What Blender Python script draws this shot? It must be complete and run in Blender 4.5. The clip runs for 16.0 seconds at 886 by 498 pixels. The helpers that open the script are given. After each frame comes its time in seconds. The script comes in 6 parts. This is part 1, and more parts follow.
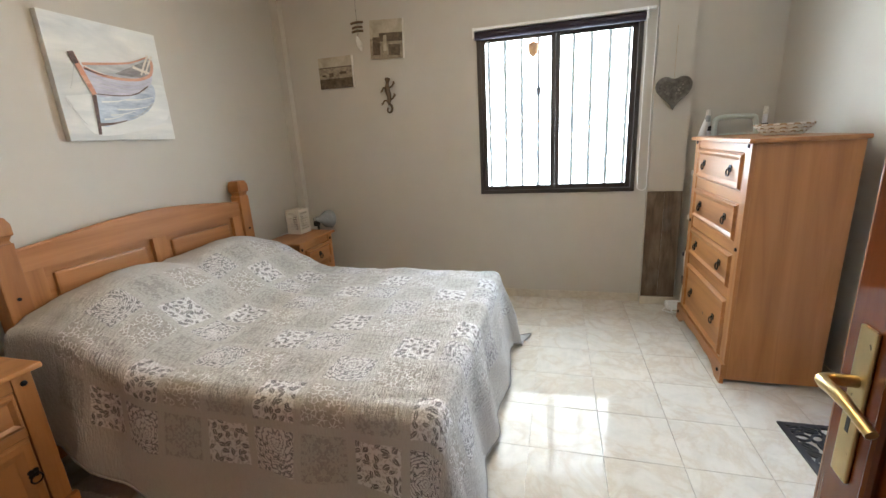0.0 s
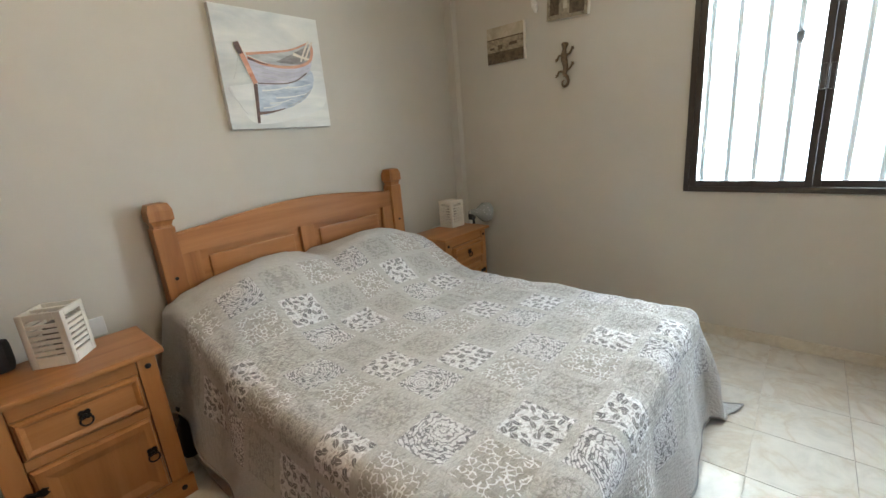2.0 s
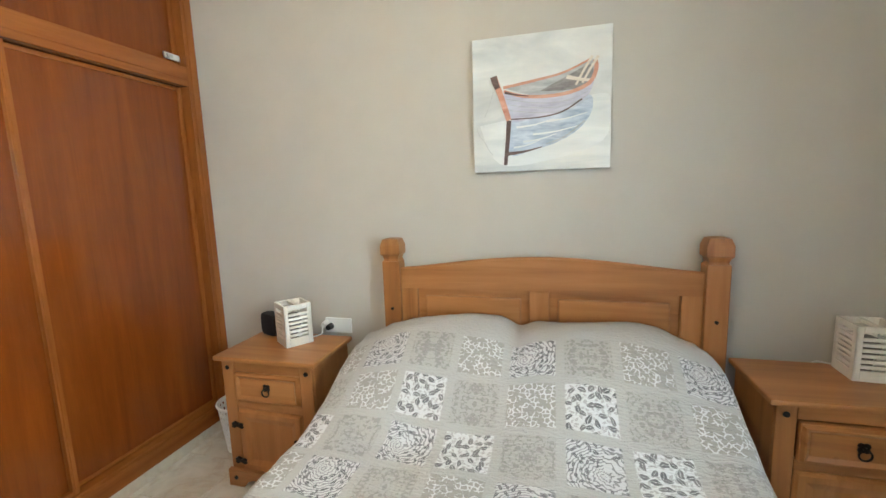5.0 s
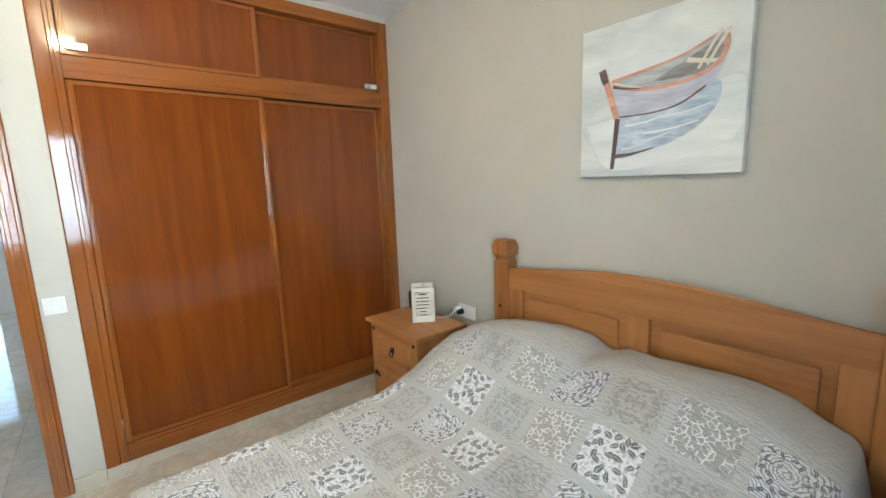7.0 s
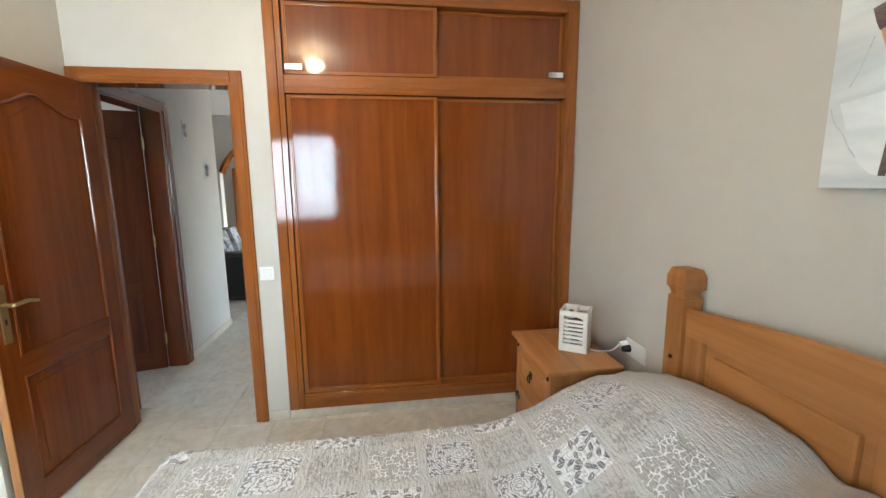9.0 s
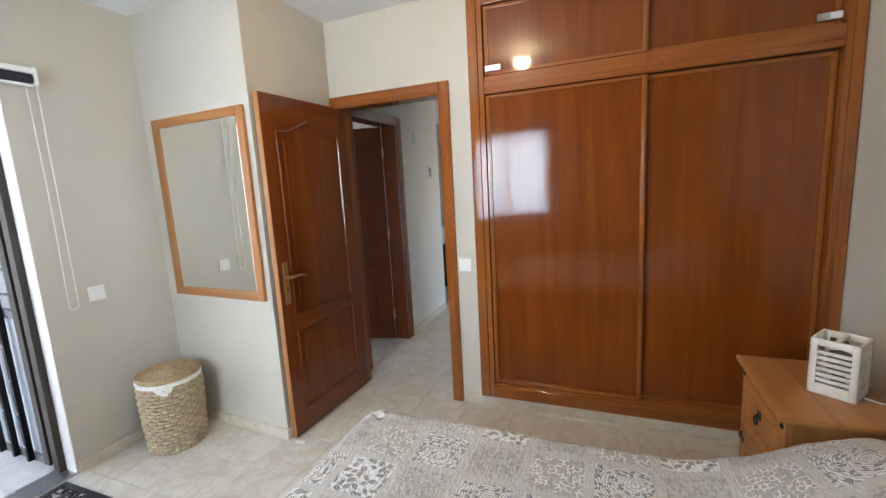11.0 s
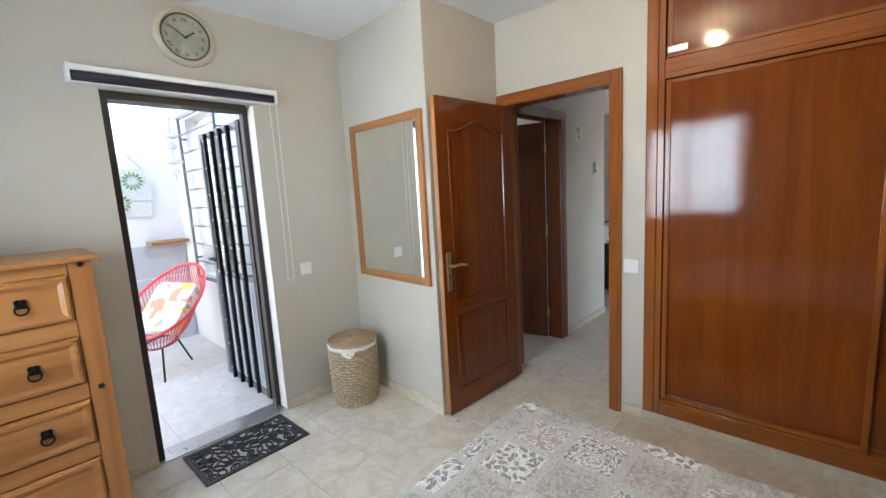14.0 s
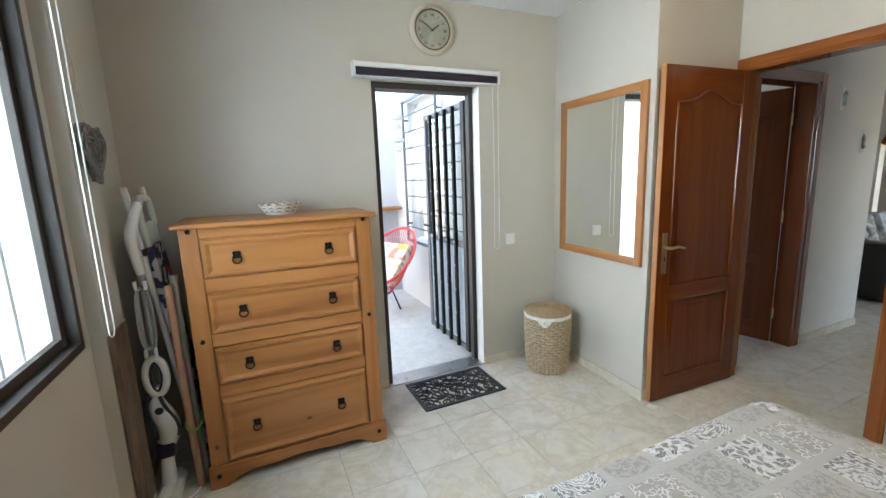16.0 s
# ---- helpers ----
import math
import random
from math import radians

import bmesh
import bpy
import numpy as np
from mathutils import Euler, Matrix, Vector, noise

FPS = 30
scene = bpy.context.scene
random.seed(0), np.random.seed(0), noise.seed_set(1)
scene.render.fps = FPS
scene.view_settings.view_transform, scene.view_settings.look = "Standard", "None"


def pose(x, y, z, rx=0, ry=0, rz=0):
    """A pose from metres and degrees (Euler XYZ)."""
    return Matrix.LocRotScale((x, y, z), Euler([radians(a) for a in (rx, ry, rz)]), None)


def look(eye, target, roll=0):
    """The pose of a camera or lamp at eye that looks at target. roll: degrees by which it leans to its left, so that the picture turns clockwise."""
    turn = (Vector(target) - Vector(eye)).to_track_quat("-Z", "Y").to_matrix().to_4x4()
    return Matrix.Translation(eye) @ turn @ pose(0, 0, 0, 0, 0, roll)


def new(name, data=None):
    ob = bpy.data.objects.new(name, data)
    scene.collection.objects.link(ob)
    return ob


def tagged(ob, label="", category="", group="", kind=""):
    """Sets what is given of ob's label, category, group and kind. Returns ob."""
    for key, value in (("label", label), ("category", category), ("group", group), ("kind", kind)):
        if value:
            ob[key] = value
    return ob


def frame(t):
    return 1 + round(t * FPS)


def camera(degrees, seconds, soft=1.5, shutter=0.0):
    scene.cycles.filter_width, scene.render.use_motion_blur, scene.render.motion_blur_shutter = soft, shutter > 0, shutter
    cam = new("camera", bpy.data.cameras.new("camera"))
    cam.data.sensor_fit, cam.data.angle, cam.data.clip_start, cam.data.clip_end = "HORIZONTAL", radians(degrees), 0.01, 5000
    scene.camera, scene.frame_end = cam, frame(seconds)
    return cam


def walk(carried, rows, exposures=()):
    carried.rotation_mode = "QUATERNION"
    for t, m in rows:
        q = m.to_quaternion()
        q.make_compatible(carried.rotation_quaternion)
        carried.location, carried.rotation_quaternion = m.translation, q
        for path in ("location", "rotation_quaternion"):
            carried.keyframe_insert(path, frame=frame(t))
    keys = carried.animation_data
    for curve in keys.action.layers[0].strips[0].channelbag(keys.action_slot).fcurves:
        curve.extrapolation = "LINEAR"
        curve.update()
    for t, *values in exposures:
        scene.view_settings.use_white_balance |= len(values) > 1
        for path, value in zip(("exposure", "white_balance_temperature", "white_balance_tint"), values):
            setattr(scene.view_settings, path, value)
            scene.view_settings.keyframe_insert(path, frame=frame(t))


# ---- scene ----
cam = camera(93.6, 16.0)
PATH = [
    (0, (0.542, 0.898, 1.377), (0.015, 2.758, 0.864), -3.3),
    (0.5, (0.532, 0.914, 1.377), (-0.124, 2.737, 0.88), -3.3),
    (1, (0.516, 1.059, 1.364), (-0.334, 2.801, 0.869), -4.0),
    (1.5, (0.504, 1.29, 1.357), (-0.581, 2.89, 0.845), -5.1),
    (2, (0.485, 1.482, 1.342), (-0.8, 2.925, 0.826), -4.8),
    (2.5, (0.431, 1.704, 1.346), (-1.034, 2.978, 0.865), -4.0),
    (3, (0.38, 1.897, 1.367), (-1.294, 2.898, 0.927), -4.7),
    (3.5, (0.37, 2.16, 1.344), (-1.499, 2.758, 0.959), -4.3),
    (4, (0.34, 2.405, 1.368), (-1.618, 2.607, 1.013), -2.4),
    (4.2, (0.302, 2.488, 1.372), (-1.669, 2.548, 1.038), -1.8),
    (6.5, (0.017, 3.45, 1.458), (-1.415, 2.082, 1.177), -3.4),
    (7, (-0.123, 3.543, 1.471), (-1.371, 2.013, 1.151), -2.0),
    (7.5, (-0.24, 3.588, 1.468), (-1.291, 1.918, 1.142), -2.2),
    (8, (-0.414, 3.635, 1.48), (-1.179, 1.816, 1.152), -1.7),
    (8.5, (-0.539, 3.593, 1.489), (-1.026, 1.682, 1.155), -1.0),
    (9, (-0.611, 3.481, 1.492), (-0.886, 1.526, 1.174), -0.5),
    (9.5, (-0.651, 3.422, 1.492), (-0.641, 1.445, 1.191), -0.9),
    (10, (-0.722, 3.413, 1.492), (-0.383, 1.463, 1.201), -1.6),
    (10.2, (-0.745, 3.415, 1.49), (-0.298, 1.488, 1.197), -2.0),
    (12.5, (-0.777, 3.445, 1.474), (0.236, 1.748, 1.165), -3.4),
    (13, (-0.772, 3.452, 1.471), (0.332, 1.811, 1.172), -3.2),
    (13.5, (-0.765, 3.457, 1.469), (0.433, 1.882, 1.182), -3.0),
    (14, (-0.763, 3.469, 1.474), (0.591, 2.025, 1.193), -3.2),
    (14.5, (-0.739, 3.521, 1.468), (0.76, 2.23, 1.173), -3.4),
    (15, (-0.715, 3.618, 1.466), (0.874, 2.444, 1.157), -3.1),
    (15.5, (-0.715, 3.701, 1.461), (0.972, 2.682, 1.123), -2.6),
    (16, (-0.707, 3.767, 1.461), (1.091, 2.96, 1.119), -2.1),
]
walk(cam, [(t, look(eye, target, roll)) for t, eye, target, roll in PATH], exposures=[(0, 3.02, 6600, 9), (2.5, 2.88, 6400, 4), (4, 3.36, 6350, 3), (7, 3.17, 6150, 1), (9, 3.12, 6250, 5), (12.5, 2.60, 6400, 11), (16, 2.58, 6350, 5)])

# ---- world, sun and lamps ----
SUN_ELEV, SUN_AZ = 52.0, 212.0
world = bpy.data.worlds.new("sky")
scene.world = world
world.use_nodes = True
wn = world.node_tree
sky = wn.nodes.new("ShaderNodeTexSky")
sky.sky_type = "NISHITA"
sky.sun_disc = False
sky.sun_elevation = radians(SUN_ELEV)
sky.sun_rotation = radians(SUN_AZ)
wn.links.new(sky.outputs[0], wn.nodes["Background"].inputs[0])
wn.nodes["Background"].inputs[1].default_value = 0.15
sun_data = bpy.data.lights.new("sun", "SUN")
sun_data.energy, sun_data.angle, sun_data.color = 3.0, radians(0.5), (1.0, 0.96, 0.90)
sun = new("sun", sun_data)
sa, se = radians(SUN_AZ), radians(SUN_ELEV)
sun_from = Vector((math.sin(sa) * math.cos(se), math.cos(sa) * math.cos(se), math.sin(se)))
sun.matrix_world = look(sun_from * 20, (0, 0, 0))


def area(name, eye, target, w, h, watts, color):
    d = bpy.data.lights.new(name, "AREA")
    d.shape, d.size, d.size_y, d.energy, d.color = "RECTANGLE", w, h, watts, color
    o = new(name, d)
    o.matrix_world = look(eye, target)
    return o


# daylight in the window opening, outside the bars
area("daylight_window", (0.515, 4.86, 1.52), (0.515, 0, 1.40), 1.5, 1.5, 16, (0.74, 0.87, 1.0))
bulb = bpy.data.lights.new("ceiling_bulb", "POINT")
bulb.energy, bulb.color, bulb.shadow_soft_size = 5.4, (1.0, 0.75, 0.44), 0.045
bulb_ob = new("ceiling_bulb", bulb)
bulb_ob.location = (-0.06, 2.20, 2.50)

# ---- plan (metres) ----
W, N, E, S, M, J = -1.825, 4.377, 1.972, 0.90, 1.605, 1.035
CEIL = 2.60


# ---- mesh helpers ----
def bx(x0, x1, y0, y1, z0, z1):
    return (x0, x1, y0, y1, z0, z1)


def add_box(bm, b, bevel=0.0, m=None):
    x0, x1, y0, y1, z0, z1 = b
    mat = Matrix.LocRotScale(((x0 + x1) / 2, (y0 + y1) / 2, (z0 + z1) / 2), None, (abs(x1 - x0), abs(y1 - y0), abs(z1 - z0)))
    if bevel > 0:
        tmp = bmesh.new()
        bmesh.ops.create_cube(tmp, size=1, matrix=mat)
        bmesh.ops.bevel(tmp, geom=tmp.edges[:], offset=min(bevel, 0.45 * min(abs(x1 - x0), abs(y1 - y0), abs(z1 - z0))), segments=2, affect="EDGES", profile=0.6)
        merge(bm, tmp, m)
    else:
        out = bmesh.ops.create_cube(bm, size=1, matrix=mat)
        if m is not None:
            bmesh.ops.transform(bm, matrix=m, verts=out["verts"])


def merge(bm, tmp, m=None):
    vs = [bm.verts.new((m @ v.co) if m is not None else v.co) for v in tmp.verts]
    tmp.verts.index_update()
    for f in tmp.faces:
        bm.faces.new([vs[v.index] for v in f.verts])
    tmp.free()


def boxes(items, bevel=0.0, m=None):
    bm = bmesh.new()
    for b in items:
        add_box(bm, b, bevel, m)
    return bm


def tube(bm, pts, radii, sides=8, closed=False, caps=True):
    pts = [Vector(p) for p in pts]
    n = len(pts)
    if not hasattr(radii, "__len__"):
        radii = [radii] * n
    rings, prev = [], None
    for i, p in enumerate(pts):
        a = pts[(i - 1) % n] if closed or i > 0 else p
        b = pts[(i + 1) % n] if closed or i < n - 1 else p
        d = (b - a).normalized() if (b - a).length > 1e-9 else Vector((0, 0, 1))
        if prev is None:
            u = d.orthogonal().normalized()
        else:
            u = (prev - d * prev.dot(d))
            u = u.normalized() if u.length > 1e-6 else d.orthogonal().normalized()
        prev = u
        v = d.cross(u)
        rings.append([bm.verts.new(p + radii[i] * (math.cos(2 * math.pi * k / sides) * u + math.sin(2 * math.pi * k / sides) * v)) for k in range(sides)])
    for i in range(n if closed else n - 1):
        r0, r1 = rings[i], rings[(i + 1) % n]
        for k in range(sides):
            bm.faces.new((r0[k], r0[(k + 1) % sides], r1[(k + 1) % sides], r1[k]))
    if caps and not closed:
        bm.faces.new(rings[0][::-1])
        bm.faces.new(rings[-1])
    return bm


def lathe(bm, profile, segs=32, centre=(0, 0, 0), closed=False):
    c = Vector(centre)
    rings = []
    for r, z in profile:
        rings.append([bm.verts.new(c + Vector((r * math.cos(2 * math.pi * k / segs), r * math.sin(2 * math.pi * k / segs), z))) for k in range(segs)])
    for a, b in zip(rings, rings[1:]):
        for k in range(segs):
            bm.faces.new((a[k], a[(k + 1) % segs], b[(k + 1) % segs], b[k]))
    if not closed:
        bm.faces.new(rings[0][::-1])
        bm.faces.new(rings[-1])
    return bm


def prism(bm, outline, y0, y1, m=None):
    """A plate: outline in local x and z, thick along y."""
    a = [bm.verts.new((x, y0, z)) for x, z in outline]
    b = [bm.verts.new((x, y1, z)) for x, z in outline]
    n = len(outline)
    bm.faces.new(a)
    bm.faces.new(b[::-1])
    for i in range(n):
        bm.faces.new((a[i], b[i], b[(i + 1) % n], a[(i + 1) % n]))
    if m is not None:
        bmesh.ops.transform(bm, matrix=m, verts=a + b)
    return bm


def smooth_path(pts, n=6):
    """Catmull-Rom through control points."""
    p = [Vector(q) for q in pts]
    out = []
    for i in range(len(p) - 1):
        a, b, c, d = p[max(i - 1, 0)], p[i], p[i + 1], p[min(i + 2, len(p) - 1)]
        for k in range(n):
            t = k / n
            out.append(0.5 * ((2 * b) + (c - a) * t + (2 * a - 5 * b + 4 * c - d) * t * t + (3 * b - a - 3 * c + d) * t ** 3))
    out.append(p[-1])
    return out


def finish(bm, name, mat, smooth=False):
    bmesh.ops.recalc_face_normals(bm, faces=bm.faces[:])
    me = bpy.data.meshes.new(name)
    bm.to_mesh(me)
    bm.free()
    me.materials.append(mat)
    if smooth:
        me.shade_smooth()
        me.set_sharp_from_angle(angle=radians(40))
    return me


def part(name, bm, mat, parent, label="", smooth=False):
    o = new(name, finish(bm, name, mat, smooth))
    o.parent = parent
    if label:
        o["label"] = label
    return o


def solid(name, bm, mat, label, category, group="", kind="", smooth=False):
    return tagged(new(name, finish(bm, name, mat, smooth)), label, category, group, kind)


def thing(name, m, label, category, group="", kind=""):
    o = new(name)
    o.empty_display_size = 0.1
    o.matrix_basis = m
    return tagged(o, label, category, group, kind)


# ---- material helpers ----
class Net:
    def __init__(self, name):
        self.mat = bpy.data.materials.new(name)
        self.mat.use_nodes = True
        self.nt = self.mat.node_tree
        self.bsdf = self.nt.nodes["Principled BSDF"]

    def link(self, a, b):
        self.nt.links.new(a, b)

    def put(self, sock, v):
        if isinstance(v, bpy.types.NodeSocket):
            self.link(v, sock)
        elif isinstance(v, tuple) and len(v) == 3 and sock.type == "RGBA":
            sock.default_value = (*v, 1)
        else:
            sock.default_value = v

    def set(self, key, v):
        self.put(self.bsdf.inputs[key], v)

    def m(self, op, a, b=0.0, c=0.0):
        n = self.nt.nodes.new("ShaderNodeMath")
        n.operation = op
        for s, v in zip(n.inputs, (a, b, c)):
            self.put(s, v)
        return n.outputs[0]

    def vm(self, op, a, b=(0, 0, 0)):
        n = self.nt.nodes.new("ShaderNodeVectorMath")
        n.operation = op
        self.put(n.inputs[0], a)
        if isinstance(b, (int, float)):
            n.inputs["Scale"].default_value = b
        else:
            self.put(n.inputs[1], b)
        return n.outputs[0]

    def coord(self, kind="Object"):
        return self.nt.nodes.new("ShaderNodeTexCoord").outputs[kind]

    def sep(self, v):
        n = self.nt.nodes.new("ShaderNodeSeparateXYZ")
        self.put(n.inputs[0], v)
        return n.outputs

    def comb(self, x, y, z):
        n = self.nt.nodes.new("ShaderNodeCombineXYZ")
        for s, v in zip(n.inputs, (x, y, z)):
            self.put(s, v)
        return n.outputs[0]

    def rand(self):
        return self.nt.nodes.new("ShaderNodeObjectInfo").outputs["Random"]

    def noise(self, vec, scale, detail=4.0, rough=0.5, dist=0.0, w=None):
        n = self.nt.nodes.new("ShaderNodeTexNoise")
        n.noise_dimensions = "4D"
        self.put(n.inputs["Vector"], vec)
        for k, v in (("Scale", scale), ("Detail", detail), ("Roughness", rough), ("Distortion", dist)):
            n.inputs[k].default_value = v
        if w is not None:
            self.put(n.inputs["W"], w)
        return n.outputs[0]

    def voronoi(self, vec, scale, feature="F1", out="Distance"):
        n = self.nt.nodes.new("ShaderNodeTexVoronoi")
        n.feature = feature
        self.put(n.inputs["Vector"], vec)
        n.inputs["Scale"].default_value = scale
        return n.outputs[out]

    def ramp(self, v, *stops):
        n = self.nt.nodes.new("ShaderNodeValToRGB")
        els = n.color_ramp.elements
        while len(els) < len(stops):
            els.new(0.5)
        for e, (p, c) in zip(els, stops):
            e.position = p
            e.color = (*c, 1) if isinstance(c, tuple) else (c, c, c, 1)
        self.put(n.inputs[0], v)
        return n.outputs[0]

    def mix(self, f, a, b):
        n = self.nt.nodes.new("ShaderNodeMix")
        n.data_type = "RGBA"
        self.put(n.inputs[0], f)
        self.put(n.inputs[6], a)
        self.put(n.inputs[7], b)
        return n.outputs[2]

    def bump(self, h, strength, dist):
        n = self.nt.nodes.new("ShaderNodeBump")
        n.inputs["Strength"].default_value = strength
        n.inputs["Distance"].default_value = dist
        self.put(n.inputs["Height"], h)
        self.link(n.outputs[0], self.bsdf.inputs["Normal"])


def plain(name, color, rough=0.5, metal=0.0, grain=60.0, amount=0.12, bump=0.15, dist=0.001, coat=0.0):
    """Paint, plastic, metal: slight mottling at two scales and a fine relief."""
    t = Net(name)
    c = t.vm("ADD", t.coord(), t.comb(t.rand(), t.rand(), 0.0))
    a, b = t.noise(c, grain, 3), t.noise(c, 3.5, 3)
    f = t.m("ADD", t.m("MULTIPLY", a, 0.5), t.m("MULTIPLY", b, 0.5))
    lo = tuple(max(0.0, k * (1 - amount)) for k in color)
    hi = tuple(min(1.0, k * (1 + amount)) for k in color)
    t.set("Base Color", t.ramp(f, (0.3, lo), (0.7, hi)))
    t.set("Roughness", t.m("ADD", t.m("MULTIPLY", a, 0.16), rough - 0.08))
    t.set("Metallic", metal)
    if coat:
        t.set("Coat Weight", coat)
        t.set("Coat Roughness", 0.08)
    t.bump(a, bump, dist)
    return t.mat


WOODS = {}


def wood(kind, axis):
    """Pine or red hardwood with its grain along a local axis."""
    if (kind, axis) in WOODS:
        return WOODS[kind, axis]
    t = Net(kind + "_" + axis)
    c = t.vm("ADD", t.coord(), t.vm("SCALE", t.comb(t.rand(), t.rand(), t.rand()), 7.0))
    st = {"x": (0.07, 1, 1), "y": (1, 0.07, 1), "z": (1, 1, 0.07)}[axis]
    s = t.vm("MULTIPLY", c, st)
    if kind == "pine":
        rings = t.noise(s, 9.0, 5, 0.6, 0.9)
        fine = t.noise(s, 110.0, 3, 0.6)
        col = t.ramp(rings, (0.30, (0.22, 0.079, 0.017)), (0.48, (0.35, 0.138, 0.036)), (0.62, (0.42, 0.180, 0.055)), (0.78, (0.27, 0.100, 0.024)))
        col = t.mix(t.m("MULTIPLY", fine, 0.30), col, (0.30, 0.14, 0.05))
        kn = t.voronoi(t.vm("MULTIPLY", c, tuple(0.7 if k < 1 else 1.0 for k in st)), 4.6)
        knot = t.ramp(kn, (0.030, 1.0), (0.060, 0.0))
        col = t.mix(t.m("MULTIPLY", knot, 0.88), col, (0.085, 0.034, 0.013))
        rough, coat = 0.42, 0.15
    else:
        rings = t.noise(s, 14.0, 5, 0.6, 0.6)
        fine = t.noise(s, 160.0, 3, 0.6)
        if kind == "sapele":
            col = t.ramp(rings, (0.30, (0.140, 0.030, 0.0042)), (0.5, (0.182, 0.042, 0.006)), (0.70, (0.222, 0.056, 0.008)))
        elif kind == "trim":
            col = t.ramp(rings, (0.28, (0.21, 0.060, 0.011)), (0.5, (0.28, 0.088, 0.018)), (0.72, (0.335, 0.112, 0.024)))
        else:
            col = t.ramp(rings, (0.28, (0.100, 0.023, 0.005)), (0.5, (0.160, 0.039, 0.008)), (0.72, (0.21, 0.055, 0.011)))
        col = t.mix(t.m("MULTIPLY", fine, 0.35), col, (0.09, 0.02, 0.006))
        rough, coat = 0.075, 0.0
        t.set("Specular IOR Level", 0.6)
    t.set("Base Color", col)
    wear = t.noise(c, 2.5, 3)
    t.set("Roughness", t.m("ADD", t.m("MULTIPLY", wear, 0.10), rough - 0.05))
    t.set("Coat Weight", coat)
    t.set("Coat Roughness", 0.09)
    t.bump(fine, 0.12, 0.0008)
    WOODS[kind, axis] = t.mat
    return t.mat


def wall_paint(name, color, var=0.05):
    t = Net(name)
    c = t.coord()
    big, mid, roll = t.noise(c, 0.9, 3), t.noise(c, 6, 4), t.noise(c, 220, 2, 0.7)
    f = t.m("ADD", t.m("MULTIPLY", big, 0.6), t.m("MULTIPLY", mid, 0.4))
    t.set("Base Color", t.ramp(f, (0.3, tuple(k * (1 - var) for k in color)), (0.7, tuple(k * (1 + var) for k in color))))
    t.set("Roughness", t.m("ADD", t.m("MULTIPLY", mid, 0.15), 0.5))
    t.bump(t.m("ADD", roll, t.m("MULTIPLY", mid, 0.5)), 0.15, 0.0008)
    return t.mat


def marble(name, base, vein, gloss=0.06):
    t = Net(name)
    c = t.vm("ADD", t.coord(), t.vm("SCALE", t.comb(t.rand(), t.m("MULTIPLY", t.rand(), 3.7), 0.0), 9.0))
    cloud = t.noise(c, 7.0, 6, 0.6, 1.5)
    veins = t.ramp(t.m("ABSOLUTE", t.m("SUBTRACT", t.noise(c, 3.4, 7, 0.62, 1.1), 0.5)), (0.0, 1.0), (0.045, 0.25), (0.11, 0.0))
    col = t.ramp(cloud, (0.30, tuple(k * 0.86 for k in base)), (0.52, base), (0.75, tuple(min(1, k * 1.10) for k in base)))
    col = t.mix(t.m("MULTIPLY", veins, 0.36), col, vein)
    t.set("Base Color", col)
    t.set("Roughness", t.m("ADD", t.m("MULTIPLY", cloud, 0.06), gloss - 0.03))
    t.set("Specular IOR Level", 0.12)
    t.bump(t.noise(c, 14, 2), 0.05, 0.0006)
    return t.mat


